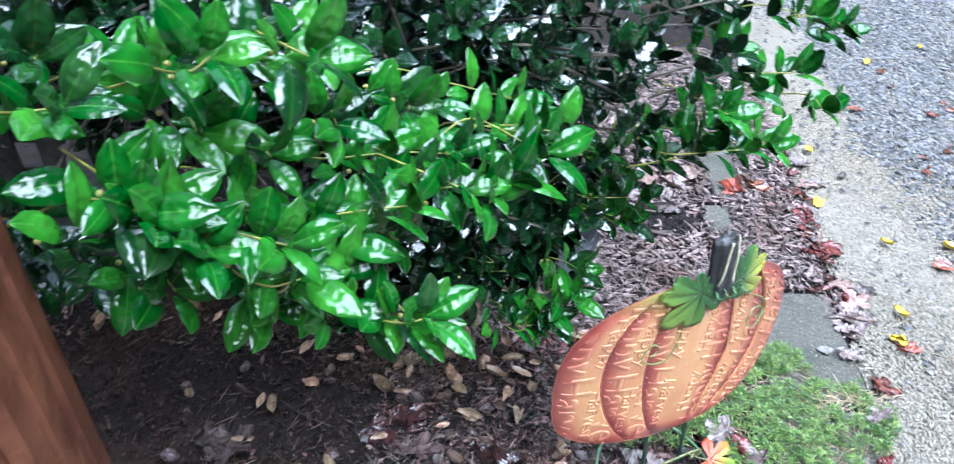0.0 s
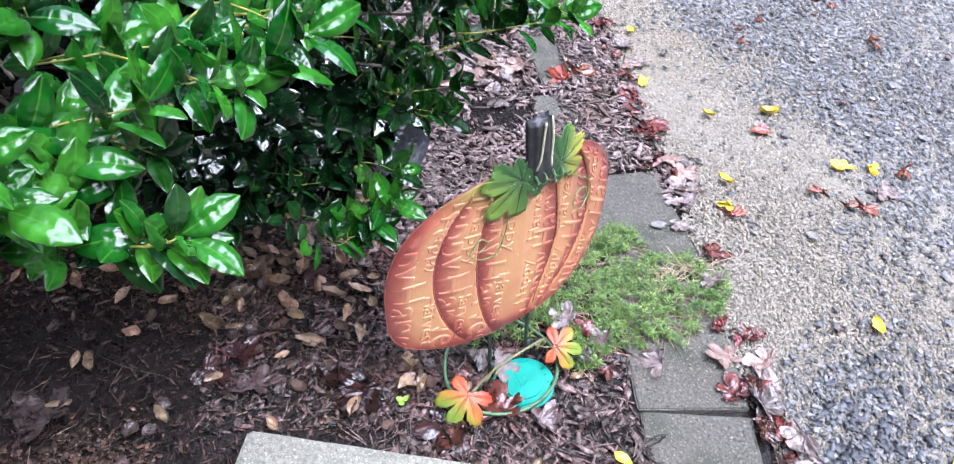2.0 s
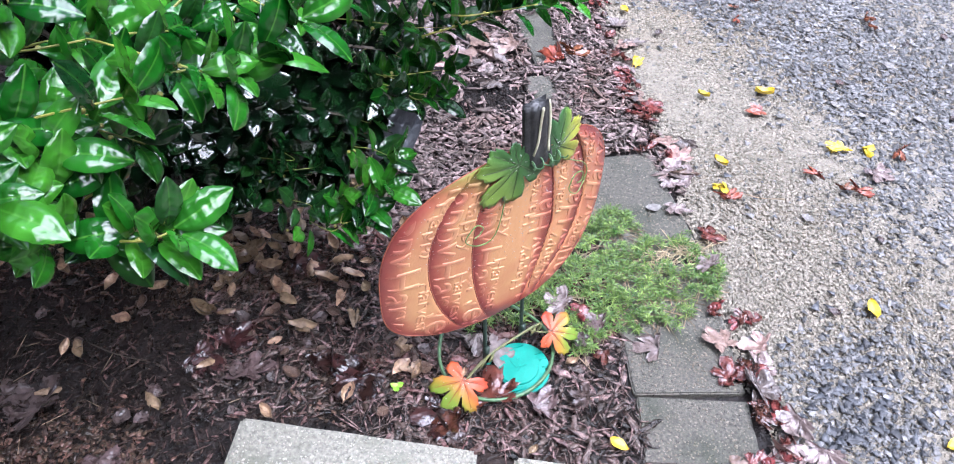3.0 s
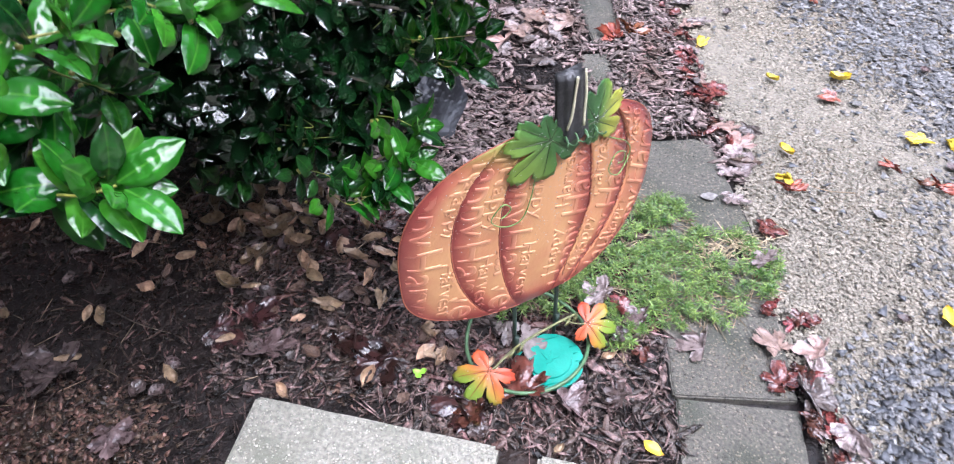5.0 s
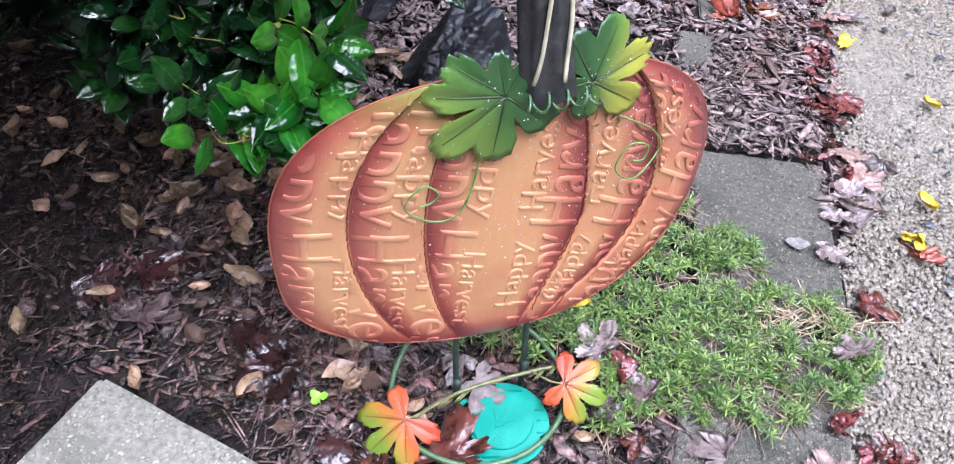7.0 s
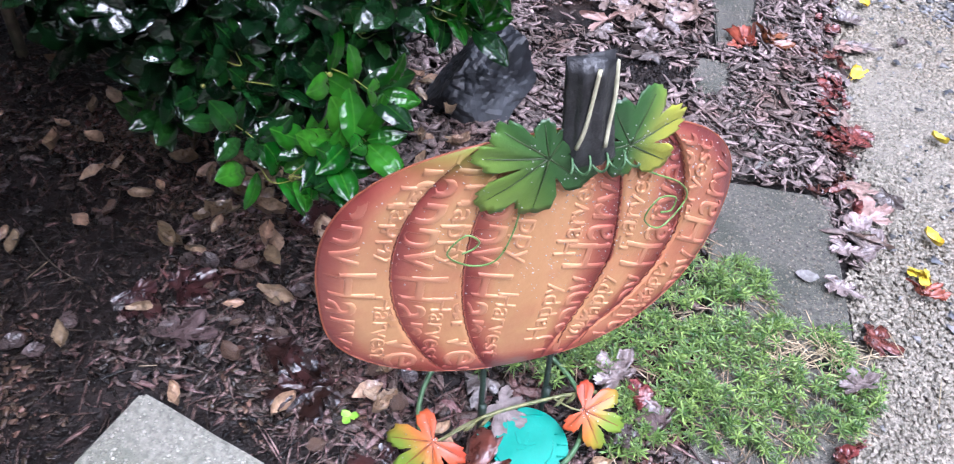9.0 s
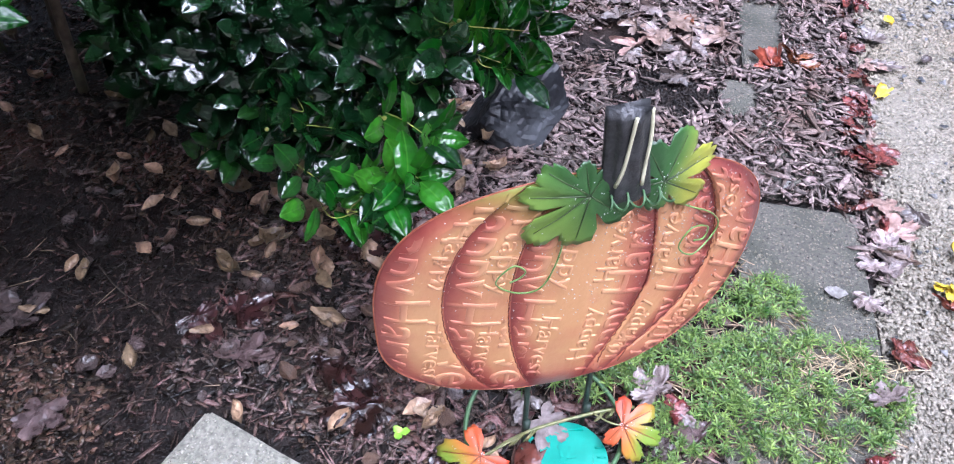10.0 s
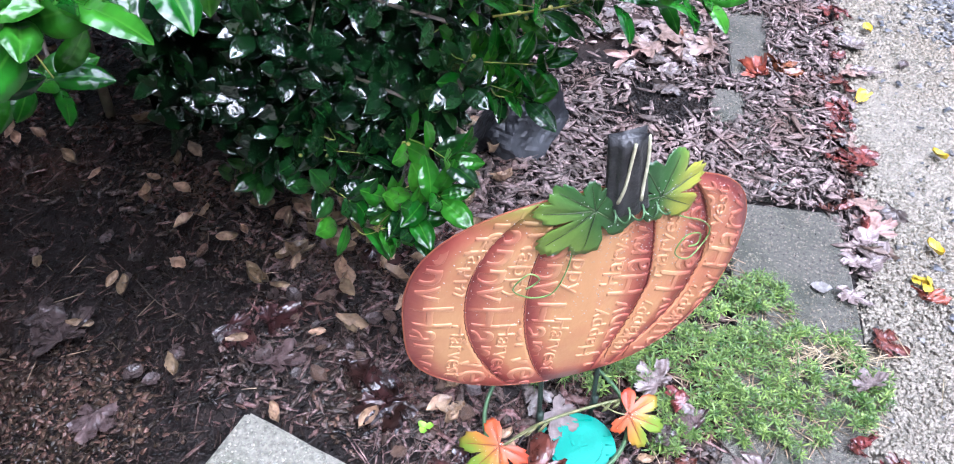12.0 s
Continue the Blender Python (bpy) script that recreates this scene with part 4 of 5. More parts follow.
wire("hoop", hoop, 0.0034, WIRE, sign, "green wire hoop lying round the stakes", closed=True)
bar = smooth_line([(-0.125, -0.006, 0.030), (-0.09, 0.0, 0.040), (-0.05, 0.003, 0.045), (0.0, 0.003, 0.045), (0.045, 0.0, 0.046), (0.085, -0.004, 0.040)])
wire("cross_bar", bar, 0.0024, BRONZE, sign, "green vine-like cross bar")
for x0, r in ((-0.088, 0.010), (-0.070, 0.008), (0.030, 0.008), (0.046, 0.007)):
    ring = [(x0 + r * math.cos(a) + 0.0006 * a, -0.004 + 0.006 * math.cos(a + 0.6), 0.043 + r * math.sin(a)) for a in np.linspace(0, 4 * math.pi, 44)]
    wire("tendril_ring", ring, 0.0011, BRONZE, sign, "thin bronze-green wire ring", sides=5)


def in_sign(x, y, z):
    return SIGN.inverted() @ Vector((x, y, z))


MAPLE = [(0, 1.0), (50, 0.90), (112, 0.70), (180, 0.10), (-111, 0.64), (-44, 0.95)]
for (x, y, z), turn, tip, size, warm, seed in (((0.372, 0.984, 0.045), -129, 30, 0.063, 5, 8), ((0.545, 1.070, 0.048), -12, 32, 0.054, 12, 9)):
    p = in_sign(x, y, z)
    m = pose(*p, tip, 0, -31) @ pose(0, 0, 0, 0, 0, turn)
    metal_leaf("maple_leaf", MAPLE, 0.48, size, m, LEAF_ORANGE, VEIN_RED, "orange painted metal maple leaf with green tips", warm, seed, -0.30, broad=1.18, bright_at=-14, warmth=0.9)
    wire("leaf_stalk", smooth_line([p + Vector((0, 0, -0.002)), p * 0.65 + Vector((-0.05 if p.x < 0 else 0.012, 0, 0.045)) * 0.35, Vector((-0.07 if p.x < 0 else 0.025, 0, 0.048))], 6), 0.0013, BRONZE, sign, "thin bronze wire stalk", sides=5)

# rain beads on the painted metal
k = 1200
bx, bz = np.concatenate([rng.normal(-0.05, 0.09, k // 2), rng.normal(0.10, 0.06, k // 2)]), np.clip(rng.normal(0.40, 0.07, k), 0.17, 0.48)
ok = np.array([abs(a) < half_width(b, 1 if a > 0 else -1) - 0.006 for a, b in zip(bx, bz)])
pos = np.array([front(a, b, 0.0002) for a, b in zip(bx[ok], bz[ok])])
br = rng.uniform(0.0004, 0.0011, len(pos))
beads = swarm("rain_bead", OCTA_V, OCTA_F, strewn(len(pos), pos[:, 0], pos[:, 1], pos[:, 2], np.stack([br, br], -1), br, 0.1, rng), WATER, sign, "clear rain beads", smooth=True)
beads["kind"] = "stuff"

# ---- broken teal lid in the soil ----
lid = empty("teal_lid", pose(0.481, 1.026, 0.0, 2, -2, 12), "broken teal plastic valve lid sunk in mulch", "lid")
bm = bmesh.new()
rimv = []
chip = random.Random(12)
for i in range(110):
    a = 2 * math.pi * i / 110
    r = 0.0555
    if 1.75 < a < 3.75:
        r = 0.041 + 0.004 * chip.uniform(-1, 1) + 0.003 * math.sin(9 * a)
    if 5.75 < a < 6.0:
        r = 0.049 + 0.003 * chip.uniform(-1, 1)
    rimv.append(bm.verts.new((r * math.cos(a), r * math.sin(a), 0.0)))
face = bm.faces.new(rimv)
ext = bmesh.ops.extrude_face_region(bm, geom=[face])
bmesh.ops.translate(bm, vec=(0, 0, 0.004), verts=[g for g in ext["geom"] if isinstance(g, bmesh.types.BMVert)])
bmesh.ops.recalc_face_normals(bm, faces=bm.faces)
plate = part("plate", bm, TEAL, lid, "teal plate with a ragged broken edge")
bm = bmesh.new()
bmesh.ops.create_cone(bm, cap_ends=True, segments=56, radius1=0.0385, radius2=0.0378, depth=0.004)
bmesh.ops.translate(bm, vec=(-0.002, 0.004, 0.0058), verts=bm.verts)
bmesh.ops.bevel(bm, geom=[e for e in bm.edges if all(q.co.z > 0.007 for q in e.verts)], offset=0.0008, segments=2, affect="EDGES")
disc = part("raised_disc", bm, TEAL, lid, smooth=False)
for bx0, by0, lx, ly, yaw in ((-0.008, 0.006, 0.004, 0.018, 15), (0.003, 0.005, 0.004, 0.018, -12), (0.008, -0.002, 0.012, 0.004, 15), (-0.004, -0.008, 0.012, 0.0035, 20)):
    bm = slab(lx, ly, 0.0012, 0.0004, 0.0, 3)
    ob = part("raised_mark", bm, TEAL, disc)
    ob.matrix_basis = pose(bx0, by0 + 0.004, 0.0094, 0, 0, yaw)
for yy in (-0.043, -0.049, 0.044):
    ln = 2 * math.sqrt(0.052 ** 2 - yy ** 2) * 0.9
    wire("rib", [(-ln / 2, yy, 0.0042), (ln / 2, yy, 0.0042)], 0.0013, TEAL, plate, sides=6)

for x0, y0, ln in ((0.040, -0.012, 0.012), (0.041, 0.004, 0.012), (0.039, 0.018, 0.011)):
    wire("rib", [(x0, y0, 0.0042), (x0 + ln, y0, 0.0042)], 0.0013, TEAL, plate, sides=6)
for x0, y0, w0 in ((-0.054, 0.020, 0.016), (-0.047, 0.030, 0.010), (-0.020, 0.052, 0.012)):
    ob = part("fragment", slab(w0, w0 * 0.55, 0.003, 0.0006, 0.001, int(w0 * 1000)), TEAL, lid, "loose broken chip of teal plastic")
    ob.matrix_basis = pose(x0, y0, 0.005, 0, 8, w0 * 4000)

# ---- stonecrop mat over the pavers ----
MAT = [(0.696, 1.475), (0.72, 1.416), (0.755, 1.405), (0.785, 1.38), (0.80, 1.353), (0.80, 1.31), (0.87, 1.30), (0.915, 1.275), (0.922, 1.19), (0.908, 1.125), (0.88, 1.145), (0.85, 1.12), (0.822, 1.095), (0.767, 1.062), (0.734, 1.08), (0.675, 1.09), (0.62, 1.045), (0.60, 1.02), (0.59, 1.05), (0.597, 1.095), (0.566, 1.13), (0.484, 1.145), (0.399, 1.11), (0.40, 1.16), (0.50, 1.30), (0.58, 1.42)]


def inside(poly, x, y):
    c = np.zeros(len(x), bool)
    for (x0, y0), (x1, y1) in zip(poly, poly[1:] + poly[:1]):
        c ^= ((y0 > y) != (y1 > y)) & (x < (x1 - x0) * (y - y0) / (y1 - y0 + 1e-12) + x0)
    return c


star_v, star_f = [], []
for tier, (count, tilt, ln) in enumerate(((6, 12, 1.0), (5, 38, 0.8), (3, 66, 0.5))):
    for i in range(count):
        a = 2 * math.pi * (i + 0.37 * tier) / count
        d = np.array([math.cos(a) * math.cos(radians(tilt)), math.sin(a) * math.cos(radians(tilt)), math.sin(radians(tilt))])
        s = np.array([-math.sin(a), math.cos(a), 0.0])
        b = len(star_v)
        lift = np.array([0, 0, 0.12 * tier])
        star_v += [lift, lift + d * 0.5 * ln + s * 0.076, lift + d * ln + np.array([0, 0, -0.08]), lift + d * 0.5 * ln - s * 0.076, lift + d * 0.45 * ln + np.array([0, 0, -0.08])]
        star_f += [(b, b + 1, b + 4), (b + 1, b + 2, b + 4), (b + 2, b + 3, b + 4), (b + 3, b, b + 4)]
n = 4600
x, y = rng.uniform(0.36, 0.95, n), rng.uniform(1.0, 1.5, n)
wob = 0.012 * np.sin(60 * x + 20 * y) + 0.010 * np.sin(43 * y - 31 * x)
keep = inside(MAT, x + wob, y + wob)
gap = np.exp(-((x - 0.825) / 0.055) ** 2 - ((y - 1.262) / 0.028) ** 2) * 1.3 + np.exp(-((x - 0.80) / 0.03) ** 2 - ((y - 1.145) / 0.018) ** 2) + np.exp(-((x - 0.753) / 0.018) ** 2 - ((y - 1.137) / 0.014) ** 2) + np.exp(-((x - 0.634) / 0.015) ** 2 - ((y - 1.28) / 0.015) ** 2) + np.exp(-((x - 0.85) / 0.03) ** 2 - ((y - 1.19) / 0.016) ** 2) + np.exp(-((x - 0.86) / 0.02) ** 2 - ((y - 1.14) / 0.02) ** 2)
keep &= (rng.uniform(0, 1, n) > gap * 1.1) & (np.sin(47 * x + 5 * np.sin(31 * y)) + np.sin(53 * y - 20 * x) > -1.25 + 0.5 * (y > 1.3))
keep &= rng.uniform(0, 1, n) < np.where(x < 0.5, 0.35, 0.8)
x, y = x[keep], y[keep]
n = len(x)
z = 0.006 + 0.016 * np.exp(-((x - 0.68) / 0.16) ** 2 - ((y - 1.22) / 0.14) ** 2) + rng.uniform(-0.006, 0.010, n) + 0.006 * np.sin(38 * x) * np.sin(33 * y + 1)
s = rng.uniform(0.009, 0.0185, n)
up = np.stack([rng.normal(0, 0.35, n), rng.normal(-0.15, 0.35, n), np.ones(n)], -1)
a = rng.uniform(0, 6.28, n)
tagged(swarm("stonecrop_mat", star_v, star_f, frames_of(np.stack([x, y, z], -1), np.stack([np.cos(a), np.sin(a), 0 * a], -1), up, np.stack([s, s, s], -1)), SEDUM, rng=rng, jitter=0.15),
       "creeping mat of bright green star-leaved stonecrop over the pavers", "ground cover", kind="stuff")
n = 1300
x, y = rng.uniform(0.36, 0.95, n), rng.uniform(1.0, 1.5, n)
keep = inside(MAT, x, y)
x, y = x[keep], y[keep]
n = len(x)
z = 0.003 + 0.010 * np.exp(-((x - 0.68) / 0.16) ** 2 - ((y - 1.22) / 0.14) ** 2)
tagged(swarm("stonecrop_stems", BOX_V, BOX_F, strewn(n, x, y, z, np.stack([rng.uniform(0.008, 0.03, n), np.full(n, 0.0007)], -1), np.full(n, 0.0007), 0.15, rng), STRAW, rng=rng, jitter=0.2),
       "dry straw-coloured creeping stems in the stonecrop", "ground cover", kind="stuff")
n = 110
x, y = rng.normal(0.835, 0.06, n), rng.normal(1.262, 0.026, n)
tagged(swarm("stonecrop_stems", BOX_V, BOX_F, strewn(n, x, y, 0.006 + rng.uniform(0, 0.008, n), np.stack([rng.uniform(0.010, 0.035, n), np.full(n, 0.0006)], -1), np.full(n, 0.0006), 0.15, rng), PALE_STEM, rng=rng, jitter=0.2),
       "bare pale straw stems in a gap of the stonecrop", "ground cover", kind="stuff")

# ---- rock by the holly ----
def rock(name, size, m, seed, label):
    r = random.Random(seed)
    planes = [(Vector((r.gauss(0, 1), r.gauss(0, 1), r.gauss(0, 1))).normalized(), r.uniform(0.55, 0.9)) for _ in range(17)]
    bm = bmesh.new()
    bmesh.ops.create_icosphere(bm, subdivisions=5, radius=1.0)
    for q in bm.verts:
        d = q.co.normalized()
        far_ = min([h / d.dot(p) for p, h in planes if d.dot(p) > 0.05] + [1.15])
        far_ *= 1 + 0.07 * noise.noise(d * 2.3 + Vector((seed, 0, 0))) + 0.07 * abs(noise.noise(d * 5 + Vector((0, seed, 0)))) + 0.02 * noise.noise(d * 13)
        q.co = Vector((d.x * size[0], d.y * size[1], d.z * size[2])) * far_
    ob = part(name, bm, ROCK)
    ob.matrix_world = m
    return tagged(ob, label, "rock")


rock("rock", (0.112, 0.092, 0.105), pose(0.275, 1.715, 0.012, 0, 14, 35), 7, "dark wet angular rock beside the holly")
rock("rock", (0.05, 0.036, 0.03), pose(0.085, 1.875, 0.005, 0, 0, 40), 9, "small flat grey stone half sunk in mulch")


# ---- the holly ----
def leaf_template(segs, across, width, veins, pillow):
    """A glossy holly leaf, 1 long, along x: folded, arched and quilted between its side veins, with a spined tip and a few teeth."""
    v, f = [], []
    for i in range(segs + 1):
        t = i / segs
        w = width * max(0.004, 4 * t * (1 - t)) ** 0.78 * (1.06 - 0.16 * (t - 0.45))
        if 0.70 < t < 0.80:
            w *= 1.07
        arch = -0.13 * t * t + 0.06 * math.sin(math.pi * t)
        for s in across:
            quilt = pillow * math.sin(2 * math.pi * (veins * t - 0.9 * abs(s))) * math.sin(math.pi * min(1.0, abs(s) * 1.1)) * math.sin(math.pi * t) ** 0.6
            v.append((t, s * w, arch + (0.26 * abs(s) - 0.27 * s * s) * w / 0.26 + quilt))
    m = len(across)
    for i in range(segs):
        f += [(i * m + k, (i + 1) * m + k, (i + 1) * m + k + 1, i * m + k + 1) for k in range(m - 1)]
    return v, f


LEAF_V, LEAF_F = leaf_template(24, (-1, -0.72, -0.4, 0, 0.4, 0.72, 1), 0.248, 5.5, 0.016)
MASS_V, MASS_F = leaf_template(12, (-1, -0.5, 0, 0.5, 1), 0.250, 4.0, 0.030)
hr = np.random.default_rng(21)
CENTRE = np.array([-0.38, 1.50, 0.66])
RADII = np.array([1.0, 0.95, 0.43])


def young_sprig(tip, way, r):
    """The leaves of a young shoot: a whorl of large leaves round its tip and a looser one a little way back."""
    way = way / np.linalg.norm(way)
    side = np.cross(way, [0, 0, 1.0])
    side /= max(1e-6, np.linalg.norm(side))
    lift = np.cross(side, way)
    out = []
    for back, n, lean, a0 in ((0.0, 4, 0.95, 0.5), (0.026, 3, 0.45, 1.3), (0.060, 3, 0.20, 0.4)):
        for i in range(n):
            a = a0 + 2 * math.pi * i / n + r.uniform(-0.5, 0.5)
            radial = math.cos(a) * side + math.sin(a) * lift
            if radial[2] < 0:
                radial = radial * np.array([1, 1, 0.75])
            out_by = lean + r.uniform(-0.35, 0.35)
            axis = radial + way * out_by + np.array([0, 0, 0.36])
            normal = way * 1.0 - radial * out_by * 0.7 + np.array([0, 0, 0.55]) + r.normal(0, 0.30, 3)
            at = tip - way * (back + r.uniform(-0.006, 0.010)) + radial * 0.004
            out.append((at, axis, normal, r.uniform(0.038, 0.057)))
    return out


bush = empty("holly_bush", pose(-0.616, 1.616, 0), "large glossy dark green holly shrub, wet with rain", "shrub")


def local(p):
    return np.asarray(p, float) - np.array([-0.616, 1.616, 0.0])


def stem_line(a, b, sag, r, steps=6):
    a, b = np.asarray(a, float), np.asarray(b, float)
    mid = (a + b) / 2 + np.array([r.uniform(-0.04, 0.04), r.uniform(-0.04, 0.04), sag])
    return smooth_line([a, mid, b], steps)


# trunks and limbs
limb_ends = []
for bx, by, r0 in ((0.044, -0.037, 0.011), (-0.10, 0.12, 0.016), (0.06, 0.16, 0.013), (-0.02, 0.30, 0.014), (-0.20, 0.05, 0.012)):
    top = np.array([-0.616 + bx * 1.4 + 0.04, 1.616 + by - 0.05, 0.66 + hr.uniform(0, 0.2)])
    wire("trunk", local(stem_line((-0.616 + bx, 1.616 + by, -0.03), top, 0.0, hr, 8)), r0, TRUNK, bush, "thin grey-brown holly trunk", sides=8, taper=0.6)
    limb_ends.append(top)
for k in range(14):
    a = hr.uniform(-1.9, 0.9)
    e = CENTRE + RADII * 0.5 * np.array([math.cos(a), math.sin(a), hr.uniform(-0.55, 0.45)])
    s = limb_ends[k % len(limb_ends)]
    s = s * 0.75 + np.array([-0.616, 1.616, 0.1]) * 0.25
    wire("limb", local(stem_line(s, e, 0.05, hr, 6)), 0.007, WOOD, bush, "grey-brown holly limb", sides=6, taper=0.45)

# sprigs that the camera passes nearest, each leaf a piece of its own
OVER_PORCH = [(0.14, 0.752, 0.85), (0.045, 0.79, 0.76), (0.013, 0.662, 0.82), (0.165, 0.9, 0.835), (0.01, 0.68, 0.845), (0.095, 0.64, 0.795), (-0.06, 0.665, 0.77), (0.035, 0.79, 0.87), (-0.12, 0.62, 0.83), (-0.16, 0.615, 1.011), (-0.098, 0.563, 0.958), (-0.206, 0.669, 1.02), (-0.142, 0.721, 0.998), (-0.094, 0.802, 0.972), (-0.021, 0.8, 0.965), (0.01, 0.724, 0.94), (0.073, 0.901, 0.862), (0.158, 0.981, 0.83), (0.215, 0.90, 0.835), (0.001, 0.581, 0.921), (-0.085, 0.658, 0.969), (0.04, 0.768, 0.848)]
OVER_BED = [(0.56, 1.22, 0.76), (0.5, 1.2, 0.74), (0.58, 1.28, 0.82), (0.47, 1.25, 0.78), (0.45, 1.16, 0.7), (0.4, 1.22, 0.66), (0.005, 0.895, 0.69), (0.265, 1.11, 0.395), (0.325, 1.215, 0.505), (0.355, 1.3, 0.57), (0.28, 1.335, 0.52), (0.6, 1.19, 0.72), (0.64, 1.3, 0.79), (0.52, 1.13, 0.69), (0.44, 1.09, 0.76), (0.29, 1.2, 0.62), (0.235, 1.1, 0.37), (0.27, 1.13, 0.44), (0.315, 1.24, 0.53), (0.345, 1.2, 0.49), (0.47, 1.1, 0.7), (0.42, 1.12, 0.69)]
near_leaf = bpy.data.meshes.new("leaf")
near_leaf.from_pydata(LEAF_V, [], LEAF_F)
near_leaf.polygons.foreach_set("use_smooth", [True] * len(near_leaf.polygons))
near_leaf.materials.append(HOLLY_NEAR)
SHOOTS = [(0.123, 0.73, 0.873), (0.163, 0.76, 0.866), (0.192, 0.795, 0.875), (0.076, 0.696, 0.878), (-0.008, 0.678, 0.864), (0.082, 0.646, 0.783), (-0.017, 0.628, 0.842), (0.009, 0.639, 0.791), (0.019, 0.649, 1.041), (-0.035, 0.677, 0.934), (-0.077, 0.57, 0.947), (-0.09, 0.563, 0.945), (-0.06, 0.572, 0.92), (0.0, 0.60, 0.87), (-0.043, 0.617, 1.055), (0.053, 0.849, 0.886), (0.108, 0.79, 0.873)]
LOW = [(-0.03, 1.225, 0.26), (0.005, 1.18, 0.31), (0.06, 1.165, 0.37), (0.115, 1.155, 0.44), (0.155, 1.15, 0.41), (0.20, 1.20, 0.43), (0.335, 1.195, 0.50), (0.235, 1.105, 0.345), (0.195, 1.10, 0.335), (0.15, 1.10, 0.37), (0.30, 1.24, 0.50), (0.27, 1.27, 0.47), (0.32, 1.29, 0.46), (0.22, 1.30, 0.45), (0.20, 1.25, 0.40), (0.15, 1.22, 0.36), (0.35, 1.31, 0.50), (0.38, 1.25, 0.58), (0.30, 1.33, 0.50), (0.10, 1.20, 0.33), (0.36, 1.20, 0.54), (0.25, 1.20, 0.46), (0.05, 1.24, 0.30)]
LATTICE_SIDE = [(-0.25, 0.66, 0.87), (-0.28, 0.68, 0.82), (-0.33, 0.73, 0.77), (-0.31, 0.76, 0.71), (-0.24, 0.70, 0.77)]
old_shaded_leaf = near_leaf.copy()
old_shaded_leaf.materials[0] = HOLLY_OLD_SHADE
for x, y, z in OVER_PORCH + SHOOTS + OVER_BED + LOW + LATTICE_SIDE:
    way = np.array([0.85, -0.40 + hr.uniform(-0.45, 0.45), 0.25 + hr.uniform(-0.20, 0.25)])
    tip = np.array([x, y, z])
    way /= np.linalg.norm(way)
    ln = 0.125 if z > 0.5 else 0.075
    wire("twig", local(stem_line(tip - way * ln * (0.9 if z > 0.5 else 0.7) + np.array([0, 0, 0.012]), tip, 0.01, hr, 5)), 0.0013 if z > 0.6 else 0.0008, TWIG, bush, "yellow-green young twig", sides=6, taper=0.6)
    for at, axis, normal, size in young_sprig(tip, way, hr):
        if z <= 0.55:
            size *= 1.08 if x > 0.19 and y < 1.14 else 0.92
        f = frames_of([at], [axis], [normal], [[size] * 3])[0]
        # low and porch-side sprigs take the mature leaf with shade in its colour
        ob = new("leaf", old_shaded_leaf if (z < 0.48 and not (x > 0.19 and y < 1.14)) or x < -0.19 or hr.uniform() < 0.15 else near_leaf)
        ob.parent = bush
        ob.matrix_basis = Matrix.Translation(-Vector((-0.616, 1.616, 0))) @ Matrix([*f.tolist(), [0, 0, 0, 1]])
    for _ in range(2):
        b = tip - way * hr.uniform(0.02, 0.10) + hr.normal(0, 0.004, 3)
        bm = bmesh.new()
        bmesh.ops.create_icosphere(bm, subdivisions=2, radius=0.0027)
        bmesh.ops.translate(bm, vec=local(b), verts=bm.verts)
        part("berry", bm, BERRY, bush, smooth=True)

# the mass of the crown
def skirt(x, y):
    """The lowest height at which leaves hang: low towards the rock, open towards the porch."""
    porch = np.clip((-0.08 - 0.81 * (y - 1.19) - x) / 0.08 + 0.5, 0, 1)
    low = np.where(y < 1.14, 0.40 - 1.15 * (y - 1.14), 0.38)
    open_side = np.maximum(0.22, 0.63 - 0.90 * (y - 1.19))
    return low + (np.maximum(open_side, low) - low) * porch if y < 1.5 else low * (1 - porch) + np.maximum(open_side, 0.15) * porch


